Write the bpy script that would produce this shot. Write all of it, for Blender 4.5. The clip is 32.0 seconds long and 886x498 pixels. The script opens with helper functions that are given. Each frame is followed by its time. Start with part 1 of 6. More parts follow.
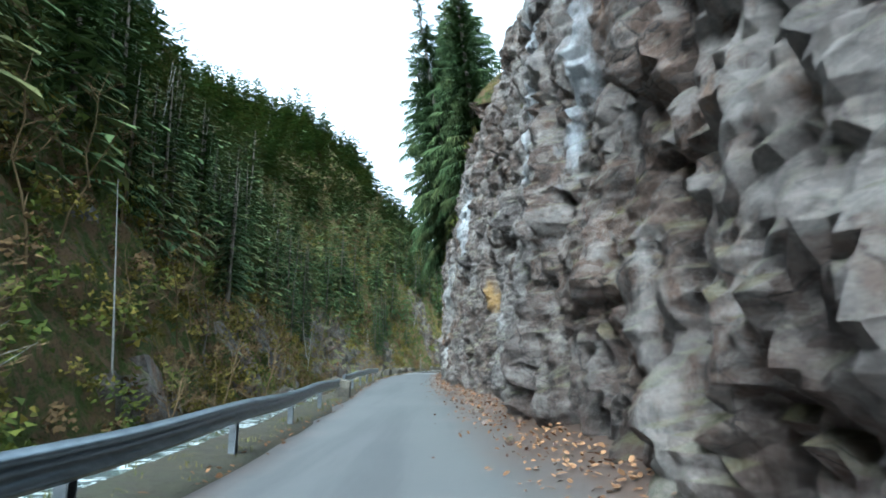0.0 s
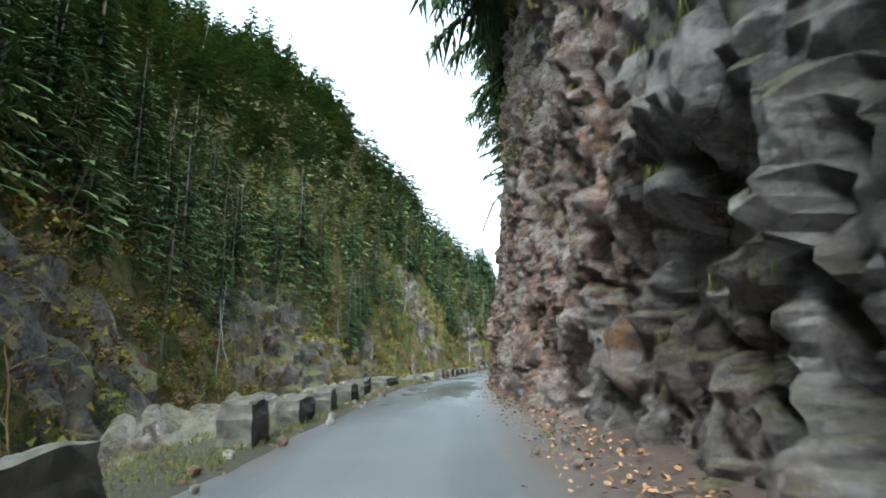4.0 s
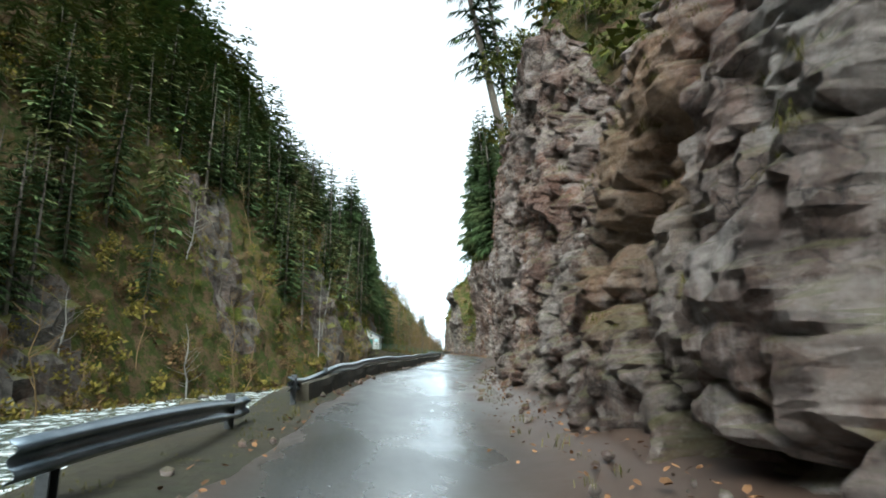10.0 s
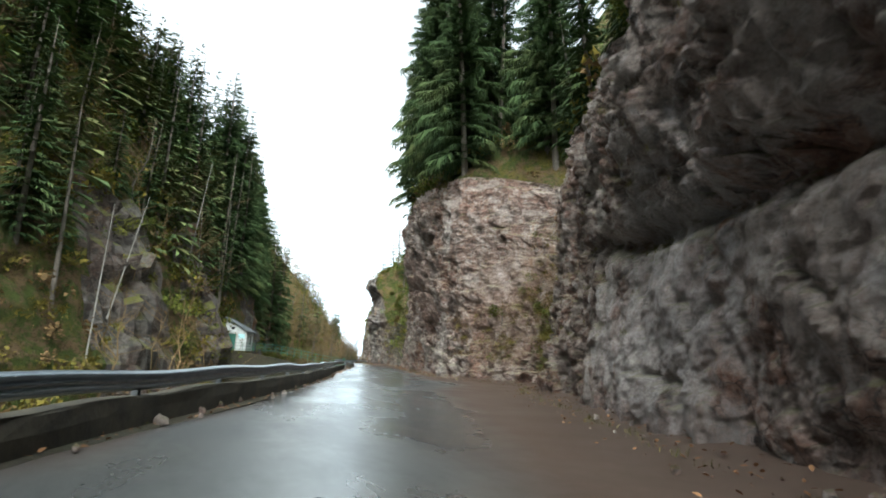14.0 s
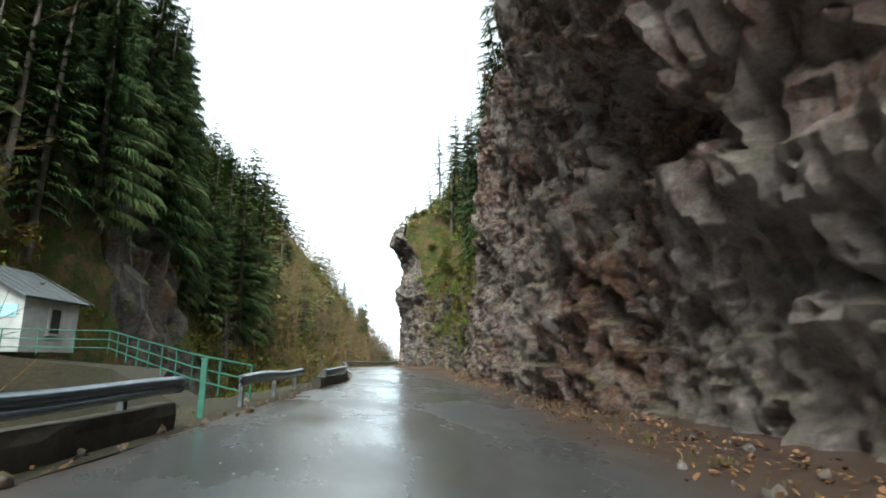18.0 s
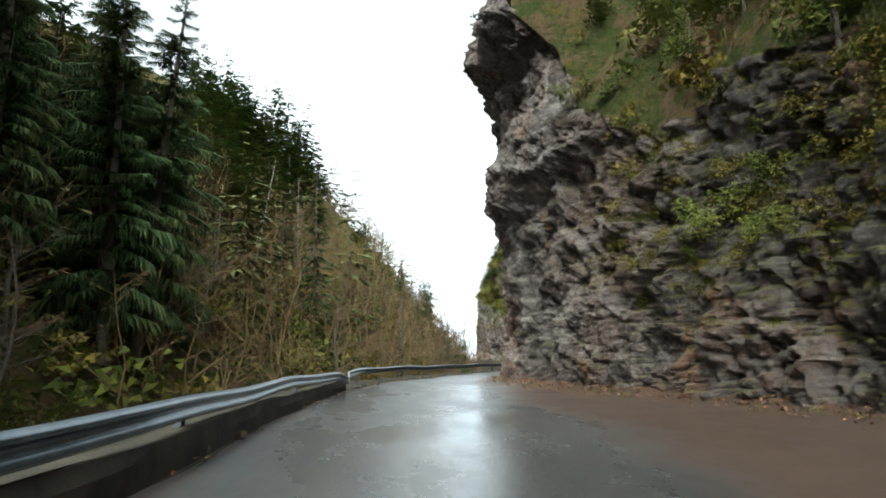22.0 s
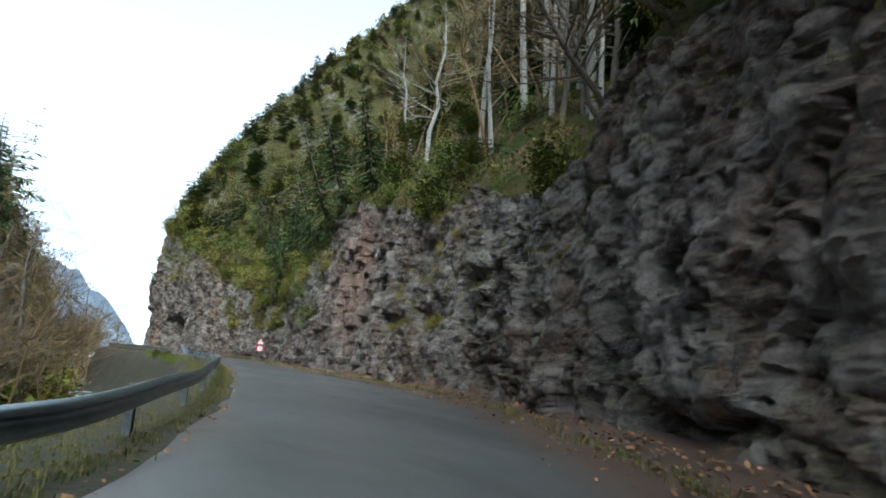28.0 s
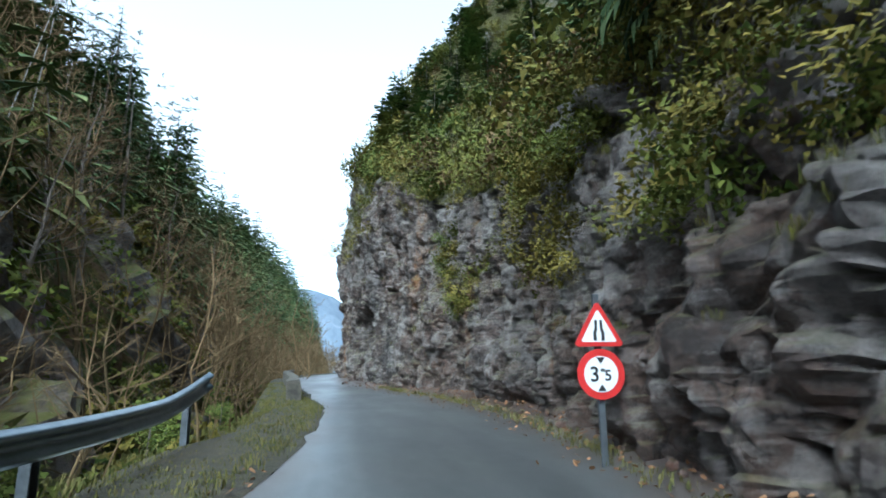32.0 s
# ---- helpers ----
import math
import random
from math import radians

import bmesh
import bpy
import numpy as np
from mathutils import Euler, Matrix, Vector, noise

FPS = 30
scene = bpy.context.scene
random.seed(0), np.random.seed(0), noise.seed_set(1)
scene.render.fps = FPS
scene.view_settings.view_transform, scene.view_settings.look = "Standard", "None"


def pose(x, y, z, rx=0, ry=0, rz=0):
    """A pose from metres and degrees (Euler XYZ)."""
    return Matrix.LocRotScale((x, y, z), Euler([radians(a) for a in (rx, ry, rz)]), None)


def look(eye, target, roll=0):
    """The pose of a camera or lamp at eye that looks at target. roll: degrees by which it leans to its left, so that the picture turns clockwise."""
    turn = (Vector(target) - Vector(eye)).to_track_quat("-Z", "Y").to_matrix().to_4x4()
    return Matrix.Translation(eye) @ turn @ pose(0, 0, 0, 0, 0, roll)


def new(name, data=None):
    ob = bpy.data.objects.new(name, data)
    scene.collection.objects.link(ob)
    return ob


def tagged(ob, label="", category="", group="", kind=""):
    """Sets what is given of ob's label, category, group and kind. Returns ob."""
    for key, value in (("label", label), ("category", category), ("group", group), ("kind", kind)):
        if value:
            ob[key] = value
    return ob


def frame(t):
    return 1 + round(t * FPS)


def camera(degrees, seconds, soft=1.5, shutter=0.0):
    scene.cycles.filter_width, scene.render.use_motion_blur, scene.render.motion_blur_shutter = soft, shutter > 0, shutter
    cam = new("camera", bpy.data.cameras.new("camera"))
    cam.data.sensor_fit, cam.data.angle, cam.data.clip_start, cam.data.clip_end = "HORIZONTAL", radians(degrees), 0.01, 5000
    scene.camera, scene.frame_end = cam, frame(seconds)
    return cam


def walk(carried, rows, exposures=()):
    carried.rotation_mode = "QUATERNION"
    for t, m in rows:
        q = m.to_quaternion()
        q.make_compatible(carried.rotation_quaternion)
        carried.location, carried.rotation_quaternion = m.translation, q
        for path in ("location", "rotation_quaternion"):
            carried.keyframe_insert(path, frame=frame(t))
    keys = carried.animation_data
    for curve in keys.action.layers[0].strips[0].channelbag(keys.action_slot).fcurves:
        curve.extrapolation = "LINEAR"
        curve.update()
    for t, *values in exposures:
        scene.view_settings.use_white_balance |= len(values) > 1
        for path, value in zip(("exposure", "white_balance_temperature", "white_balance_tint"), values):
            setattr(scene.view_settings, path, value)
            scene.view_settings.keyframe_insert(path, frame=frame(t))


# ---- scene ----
cam = camera(78.0, 32.0, soft=1.8, shutter=0.06)
# seconds, x, y, z, yaw, pitch, roll of the dashboard camera
ROWS = [
    (0.0, -0.00, -0.00, 1.30, 0.00, 11.71, -0.71),
    (0.5, -0.22, 6.47, 1.30, 0.38, 11.58, -1.14),
    (1.0, -0.62, 12.95, 1.31, 0.62, 11.90, -1.41),
    (1.5, -1.15, 19.47, 1.32, 0.81, 12.10, -1.30),
    (2.0, -1.67, 26.04, 1.33, 0.69, 12.21, -0.99),
    (2.5, -2.08, 32.67, 1.35, 0.40, 12.70, -1.03),
    (3.0, -2.38, 39.23, 1.36, -0.01, 12.47, -0.98),
    (3.5, -2.38, 45.73, 1.37, -0.47, 11.97, -1.02),
    (4.0, -2.31, 52.12, 1.37, -0.86, 11.46, -0.94),
    (4.5, -2.20, 58.36, 1.37, -1.40, 11.21, -1.01),
    (5.0, -2.01, 64.41, 1.37, -2.30, 11.16, -1.31),
    (5.5, -1.71, 70.23, 1.36, -3.69, 11.14, -1.71),
    (6.0, -1.54, 75.78, 1.35, -5.69, 10.93, -1.77),
    (6.5, -1.14, 81.10, 1.33, -7.66, 10.87, -1.39),
    (7.0, -0.48, 86.37, 1.32, -9.66, 10.33, -0.34),
    (7.5, 0.29, 91.80, 1.31, -11.62, 10.83, 0.15),
    (8.0, 1.24, 97.52, 1.30, -12.89, 10.91, 0.58),
    (8.5, 2.41, 103.50, 1.29, -13.69, 10.80, 0.79),
    (9.0, 3.64, 109.68, 1.27, -13.69, 10.61, 0.82),
    (9.5, 4.84, 115.83, 1.25, -13.50, 10.47, 0.73),
    (10.0, 6.06, 121.67, 1.23, -13.66, 10.52, 0.01),
    (10.5, 7.14, 127.62, 1.23, -14.26, 10.69, 0.34),
    (11.0, 8.36, 133.43, 1.23, -15.17, 11.03, 1.17),
    (11.5, 9.63, 139.03, 1.23, -17.27, 11.31, 1.23),
    (12.0, 11.16, 144.46, 1.23, -19.29, 11.63, 0.45),
    (12.5, 12.84, 149.90, 1.23, -20.60, 11.79, 0.81),
    (13.0, 14.72, 155.38, 1.24, -21.37, 11.62, 2.36),
    (13.5, 16.67, 161.14, 1.25, -21.69, 12.03, 2.52),
    (14.0, 18.73, 166.97, 1.25, -21.24, 11.75, 2.89),
    (14.5, 20.69, 172.86, 1.26, -20.34, 12.08, 2.49),
    (15.0, 22.77, 178.81, 1.27, -19.04, 11.77, 1.57),
    (15.5, 24.76, 184.91, 1.28, -17.86, 11.48, 0.78),
    (16.0, 26.67, 191.17, 1.28, -17.09, 11.44, 0.38),
    (16.5, 28.57, 197.57, 1.29, -16.74, 11.61, 0.50),
    (17.0, 30.08, 204.21, 1.29, -16.60, 11.72, 1.14),
    (17.5, 31.69, 210.83, 1.29, -16.91, 11.98, 1.03),
    (18.0, 33.26, 217.32, 1.28, -17.31, 11.38, 0.23),
    (18.5, 34.76, 223.66, 1.27, -17.51, 11.38, -0.35),
    (19.0, 36.30, 229.94, 1.27, -17.50, 11.48, -0.49),
    (19.5, 37.79, 236.15, 1.27, -16.78, 11.86, -0.10),
    (20.0, 39.10, 242.41, 1.27, -15.33, 11.79, 0.16),
    (20.5, 40.36, 248.67, 1.28, -13.64, 11.62, -0.06),
    (21.0, 41.13, 255.09, 1.28, -12.17, 11.19, -0.56),
    (21.5, 42.00, 261.50, 1.28, -11.17, 11.31, -0.80),
    (22.0, 42.89, 267.82, 1.28, -10.26, 11.34, -0.98),
    (22.5, 43.61, 273.96, 1.29, -9.48, 11.47, -0.59),
    (23.0, 44.25, 279.89, 1.30, -9.99, 11.34, -0.44),
    (23.5, 45.10, 285.47, 1.30, -11.65, 11.34, -0.54),
    (24.0, 46.32, 290.76, 1.30, -14.82, 11.07, -0.24),
    (24.5, 47.85, 295.78, 1.30, -19.37, 10.91, 0.33),
    (25.0, 49.81, 300.62, 1.30, -24.55, 10.82, 0.77),
    (25.5, 52.13, 305.41, 1.30, -29.86, 11.10, 1.17),
    (26.0, 55.03, 310.03, 1.30, -34.40, 11.17, 1.50),
    (26.5, 58.30, 314.54, 1.30, -37.40, 11.12, 2.08),
    (27.0, 61.81, 319.03, 1.30, -38.70, 11.03, 2.94),
    (27.5, 65.42, 323.59, 1.29, -37.94, 10.97, 3.65),
    (28.0, 68.61, 328.60, 1.29, -34.66, 11.07, 3.13),
    (28.5, 71.25, 333.93, 1.28, -31.02, 11.19, 1.82),
    (29.0, 73.44, 339.30, 1.27, -26.83, 11.41, 0.26),
    (29.5, 75.16, 344.87, 1.27, -21.99, 11.66, -0.36),
    (30.0, 76.61, 350.24, 1.27, -18.69, 11.30, -0.44),
    (30.5, 77.74, 355.23, 1.27, -16.53, 11.01, -0.37),
    (31.0, 78.66, 359.84, 1.26, -14.42, 11.23, -0.10),
    (31.5, 79.36, 364.33, 1.26, -11.84, 11.45, -0.32),
    (32.0, 79.84, 368.83, 1.26, -9.81, 11.66, -0.48),
]


def car_pose(x, y, z, yaw, pitch, roll):
    a, b = radians(yaw), radians(pitch)
    way = Vector((-math.sin(a) * math.cos(b), math.cos(a) * math.cos(b), math.sin(b)))
    eye = Vector((x, y, z))
    return look(eye, eye + 10 * way, roll)


walk(cam, [(t, car_pose(*r)) for t, *r in ROWS], exposures=[(0.0, 1.6, 5100, -6), (3.0, 1.7, 5300, -6), (6.0, 1.55, 5600, -4), (8.0, 0.9, 5850, -3), (10.0, 0.95, 5900, -3), (14.0, 1.0, 6000, -2), (22.0, 0.88, 6150, -1), (24.0, 0.74, 6000, -1), (26.0, 0.68, 5800, -1), (32.0, 0.95, 5000, -4)])

# ---- light: bright overcast sky over a gorge ----
world = bpy.data.worlds.new("overcast")
scene.world = world
world.use_nodes = True
wn, wl = world.node_tree.nodes, world.node_tree.links
wn.clear()
sky = wn.new("ShaderNodeTexSky")
sky.sky_type, sky.sun_disc = "NISHITA", False
sky.sun_elevation, sky.sun_rotation = radians(48), radians(208)
sky.air_density, sky.dust_density = 1.0, 4.0
grey = wn.new("ShaderNodeHueSaturation")
grey.inputs["Saturation"].default_value = 0.14
grey.inputs["Value"].default_value = 1.8
back = wn.new("ShaderNodeBackground")
back.inputs["Strength"].default_value = 0.15
wout = wn.new("ShaderNodeOutputWorld")
wl.new(sky.outputs[0], grey.inputs["Color"])
wl.new(grey.outputs[0], back.inputs["Color"])
wl.new(back.outputs[0], wout.inputs["Surface"])
sun = new("sun", bpy.data.lights.new("sun", "SUN"))
sun.data.energy, sun.data.angle, sun.data.color = 1.2, radians(35), (1.0, 0.97, 0.93)
sun.matrix_world = look((0, 0, 100), (42, 80, 0))

# ---- numbers and noise ----
rng = np.random.default_rng(7)


def lattice(ix, iy, iz, seed):
    h = (ix * 374761393 + iy * 668265263 + iz * 2147483647 + seed * 1274126177) & 0xFFFFFFFF
    h = ((h ^ (h >> 13)) * 1274126177) & 0xFFFFFFFF
    h = ((h ^ (h >> 16)) * 2246822519) & 0xFFFFFFFF
    return ((h ^ (h >> 15)) & 0xFFFFFF) / float(0xFFFFFF)


def vnoise(p, seed=0):
    """Smooth value noise in -1..1 at points p (n, 3)."""
    i = np.floor(p).astype(np.int64)
    f = p - i
    f = f * f * (3 - 2 * f)
    out = 0
    for a in (0, 1):
        for b in (0, 1):
            for c in (0, 1):
                w = (f[:, 0] if a else 1 - f[:, 0]) * (f[:, 1] if b else 1 - f[:, 1]) * (f[:, 2] if c else 1 - f[:, 2])
                out = out + w * lattice(i[:, 0] + a, i[:, 1] + b, i[:, 2] + c, seed)
    return out * 2 - 1


def fbm(p, octaves=4, seed=0, gain=0.5):
    out, amp = 0, 1.0
    for k in range(octaves):
        out = out + amp * vnoise(p * 2.0 ** k, seed + k * 17)
        amp *= gain
    return out


def cells(p, seed=0):
    """Worley cells: distance to the nearest and second nearest seed, and a value for the nearest cell."""
    i = np.floor(p).astype(np.int64)
    d1 = np.full(len(p), 9.0)
    d2 = np.full(len(p), 9.0)
    val = np.zeros(len(p))
    for a in (-1, 0, 1):
        for b in (-1, 0, 1):
            for c in (-1, 0, 1):
                q = (i[:, 0] + a, i[:, 1] + b, i[:, 2] + c)
                at = np.stack([q[0] + lattice(*q, seed), q[1] + lattice(*q, seed + 1), q[2] + lattice(*q, seed + 2)], 1)
                d = np.sqrt(((at - p) ** 2).sum(1))
                near = d < d1
                d2 = np.where(near, d1, np.minimum(d2, d))
                val = np.where(near, lattice(*q, seed + 3), val)
                d1 = np.where(near, d, d1)
    return d1, d2, val


def facets(p, seed, tilt):
    """Broken faces: each cell is one tilted plane at a height of its own; its joints are cut in."""
    i = np.floor(p).astype(np.int64)
    d1 = np.full(len(p), 9.0)
    d2 = np.full(len(p), 9.0)
    out = np.zeros(len(p))
    for a in (-1, 0, 1):
        for b in (-1, 0, 1):
            for c in (-1, 0, 1):
                q = (i[:, 0] + a, i[:, 1] + b, i[:, 2] + c)
                off = [q[k] + lattice(*q, seed + k) - p[:, k] for k in range(3)]
                d = np.sqrt(off[0] ** 2 + off[1] ** 2 + off[2] ** 2)
                near = d < d1
                d2 = np.where(near, d1, np.minimum(d2, d))
                face = lattice(*q, seed + 3) - 0.5 + tilt * sum((lattice(*q, seed + 4 + k) - 0.5) * off[k] for k in range(3))
                out = np.where(near, face, out)
                d1 = np.where(near, d, d1)
    return out, d2 - d1


def table(rows):
    xs, ys = zip(*rows)
    return lambda v: np.interp(v, xs, ys)


def spline(points, step):
    """Smooth line through points: places, unit rightward normals and arc lengths, every step metres."""
    p = np.array(points, float)
    p = np.vstack([2 * p[0] - p[1], p, 2 * p[-1] - p[-2]])
    out = []
    for k in range(1, len(p) - 2):
        t = np.linspace(0, 1, 24, endpoint=False)[:, None]
        a, b, c, d = p[k - 1], p[k], p[k + 1], p[k + 2]
        out.append(0.5 * (2 * b + (c - a) * t + (2 * a - 5 * b + 4 * c - d) * t ** 2 + (3 * b - 3 * c + d - a) * t ** 3))
    q = np.vstack(out + [p[-2][None]])
    s = np.r_[0, np.cumsum(np.hypot(*np.diff(q, axis=0).T))]
    n = int(s[-1] / step)
    g = np.linspace(0, s[-1], n)
    xy = np.stack([np.interp(g, s, q[:, 0]), np.interp(g, s, q[:, 1])], 1)
    t = np.gradient(xy, axis=0)
    t /= np.linalg.norm(t, axis=1)[:, None]
    return xy, np.stack([t[:, 1], -t[:, 0]], 1), g


# the road's line, from behind the first eye to beyond the last bend
ROAD = [(1.5, -40.0), (-0.0, -0.0), (-0.9, 16.0), (-2.0, 31.9), (-2.4, 47.9), (-2.0, 63.9), (-1.2, 79.9), (0.9, 95.7), (4.0, 111.5), (7.1, 127.2), (10.7, 142.7), (15.6, 158.0), (20.8, 173.1), (25.8, 188.3), (30.0, 203.7), (33.7, 219.3), (37.5, 234.8), (40.6, 250.5), (42.7, 266.4), (44.3, 280.3), (46.7, 292.0), (50.2, 301.4), (55.1, 310.1), (61.1, 318.1), (68.1, 327.8), (73.2, 338.7), (76.6, 350.2), (78.7, 359.9), (80.9, 380.6), (80.1, 391.7), (78.7, 402.8), (77.6, 413.9), (78.4, 425.9), (82.2, 438.6), (90.8, 453.1), (102.8, 467.3)]
R_XY, R_N, R_S = spline(ROAD, 0.5)
R_S = R_S - 40.0
S_END = float(R_S[-1])


def at(s, u):
    """World x, y of the place s metres along the road and u metres to its right."""
    s, u = np.broadcast_arrays(np.asarray(s, float), np.asarray(u, float))
    x, y = (np.interp(s, R_S, R_XY[:, k]) for k in (0, 1))
    nx, ny = (np.interp(s, R_S, R_N[:, k]) for k in (0, 1))
    return np.stack([x + u * nx, y + u * ny], -1)


def heading(s):
    nx, ny = (float(np.interp(s, R_S, R_N[:, k])) for k in (0, 1))
    return math.atan2(ny, nx)


# the foot of the wooded slope across the stream
FAR_SIDE = [(-17, -60), (-17, -20), (-19, 40), (-25, 90), (-29, 140), (-19, 175), (-3, 205), (15, 232), (22, 255), (28, 285), (38, 310), (51.4, 334.5), (62.5, 361.9), (69, 394.7), (69.8, 439.8), (69.5, 500), (71, 580), (71, 680)]
L_XY, L_N, L_S = spline(FAR_SIDE, 1.0)
L_END = float(L_S[-1])


def across(q, d):
    """World x, y of the place q metres along the far side's foot and d metres up its slope."""
    q, d = np.broadcast_arrays(np.asarray(q, float), np.asarray(d, float))
    x, y = (np.interp(q, L_S, L_XY[:, k]) for k in (0, 1))
    k = 12
    nx, ny = (np.interp(q, L_S, np.convolve(np.pad(L_N[:, j], 2 * k, mode="edge"), np.ones(4 * k + 1) / (4 * k + 1), "valid")) for j in (0, 1))
    return np.stack([x - d * nx, y - d * ny], -1)


# ---- mesh helpers ----
def mesh_of(name, verts, faces, mats, smooth=False, uv=None, slots=None):
    me = bpy.data.meshes.new(name)
    verts = np.asarray(verts, np.float32)
    faces = np.asarray(faces, np.int32)
    n, k = faces.shape
    me.vertices.add(len(verts))
    me.vertices.foreach_set("co", verts.ravel())
    me.loops.add(n * k)
    me.loops.foreach_set("vertex_index", faces.ravel())
    me.polygons.add(n)
    me.polygons.foreach_set("loop_start", np.arange(0, n * k, k, dtype=np.int32))
    for m in mats if isinstance(mats, (list, tuple)) else [mats]:
        me.materials.append(m)
    if slots is not None:
        me.polygons.foreach_set("material_index", np.asarray(slots, np.int32))
    if uv is not None:
        layer = me.uv_layers.new(name="UVMap")
        layer.data.foreach_set("uv", np.asarray(uv, np.float32)[faces.ravel()].ravel())
    me.update(calc_edges=True)
    me.validate()
    me.polygons.foreach_set("use_smooth", np.full(len(me.polygons), smooth))
    return me


def grid_faces(nu, nv):
    i = np.arange(nu - 1)[:, None] * nv + np.arange(nv - 1)[None, :]
    return np.stack([i, i + nv, i + nv + 1, i + 1], -1).reshape(-1, 4)


def part(name, data, material=None, parent=None, label=""):
    """Links a bmesh or mesh as one mesh object, under a thing or a part."""
    if isinstance(data, bmesh.types.BMesh):
        me = bpy.data.meshes.new(name)
        data.to_mesh(me)
        data.free()
    else:
        me = data
    if material is not None and not me.materials:
        me.materials.append(material)
    ob = new(name, me)
    if parent is not None:
        ob.parent = parent
    if label:
        ob["label"] = label
    return ob


def thing(name, m, label, category, group="", kind=""):
    ob = new(name)
    ob.empty_display_size = 0.2
    ob.matrix_world = m
    return tagged(ob, label, category, group, kind)


def box(bm, size, centre=(0, 0, 0), bevel=0.0, turn=None):
    m = Matrix.Translation(centre) @ (turn or Matrix()) @ Matrix.Diagonal((*size, 1))
    made = bmesh.ops.create_cube(bm, size=1, matrix=m)
    if bevel:
        edges = list({e for v in made["verts"] for e in v.link_edges})
        bmesh.ops.bevel(bm, geom=edges, offset=bevel, segments=2, affect="EDGES", profile=0.6)
    return bm


# ---- materials ----
class Nodes:
    def __init__(self, name, rough=0.8, metal=0.0, spec=0.5):
        self.mat = bpy.data.materials.new(name)
        self.mat.use_nodes = True
        self.t = self.mat.node_tree
        self.b = self.t.nodes["Principled BSDF"]
        self.b.inputs["Roughness"].default_value = rough
        self.b.inputs["Metallic"].default_value = metal
        self.b.inputs["Specular IOR Level"].default_value = spec

    def add(self, kind, **inputs):
        n = self.t.nodes.new(kind)
        for k, v in inputs.items():
            k = k.replace("_", " ")
            if isinstance(v, bpy.types.NodeSocket):
                self.t.links.new(v, n.inputs[k])
            else:
                n.inputs[k].default_value = v
        return n

    def link(self, a, b):
        self.t.links.new(a, b)

    def place(self, scale=(1, 1, 1), uv=False):
        c = self.add("ShaderNodeTexCoord")
        m = self.add("ShaderNodeMapping", Scale=scale)
        self.link(c.outputs["UV" if uv else "Object"], m.inputs["Vector"])
        return m.outputs[0]

    def noise(self, scale, vector=None, detail=5.0, rough=0.6, distort=0.0):
        n = self.add("ShaderNodeTexNoise", Scale=scale, Detail=detail, Roughness=rough, Distortion=distort)
        self.link(vector or self.place(), n.inputs["Vector"])
        return n.outputs["Fac"]

    def ramp(self, fac, *stops):
        n = self.add("ShaderNodeValToRGB")
        e = n.color_ramp.elements
        while len(e) < len(stops):
            e.new(0.5)
        for k, (pos, col) in enumerate(stops):
            e[k].position = pos
            e[k].color = (*col, 1) if isinstance(col, tuple) else (col, col, col, 1)
        self.link(fac, n.inputs[0])
        return n.outputs[0]

    def mix(self, fac, a, b, mode="MIX"):
        n = self.t.nodes.new("ShaderNodeMix")
        n.data_type, n.blend_type = "RGBA", mode
        for sock, v in ((n.inputs[0], fac), (n.inputs[6], a), (n.inputs[7], b)):
            if isinstance(v, bpy.types.NodeSocket):
                self.link(v, sock)
            else:
                sock.default_value = (*v, 1) if isinstance(v, tuple) else v
        return n.outputs[2]

    def maths(self, op, a, b=0.0):
        n = self.t.nodes.new("ShaderNodeMath")
        n.operation = op
        for sock, v in zip(n.inputs, (a, b)):
            if isinstance(v, bpy.types.NodeSocket):
                self.link(v, sock)
            else:
                sock.default_value = v
        return n.outputs[0]

    def bump(self, height, strength=0.5, distance=0.05, normal=None):
        n = self.add("ShaderNodeBump", Strength=strength, Distance=distance, Height=height)
        if normal is not None:
            self.link(normal, n.inputs["Normal"])
        self.link(n.outputs[0], self.b.inputs["Normal"])
        return n.outputs[0]

    def colour(self, v):
        if isinstance(v, bpy.types.NodeSocket):
            self.link(v, self.b.inputs["Base Color"])
        else:
            self.b.inputs["Base Color"].default_value = (*v, 1)

    def up(self):
        """How far the surface faces upwards, -1 to 1."""
        g = self.add("ShaderNodeNewGeometry")
        s = self.add("ShaderNodeSeparateXYZ", Vector=g.outputs["Normal"])
        return s.outputs["Z"]

    def random(self):
        return self.add("ShaderNodeObjectInfo").outputs["Random"]

    def island(self):
        return self.add("ShaderNodeNewGeometry").outputs["Random Per Island"]


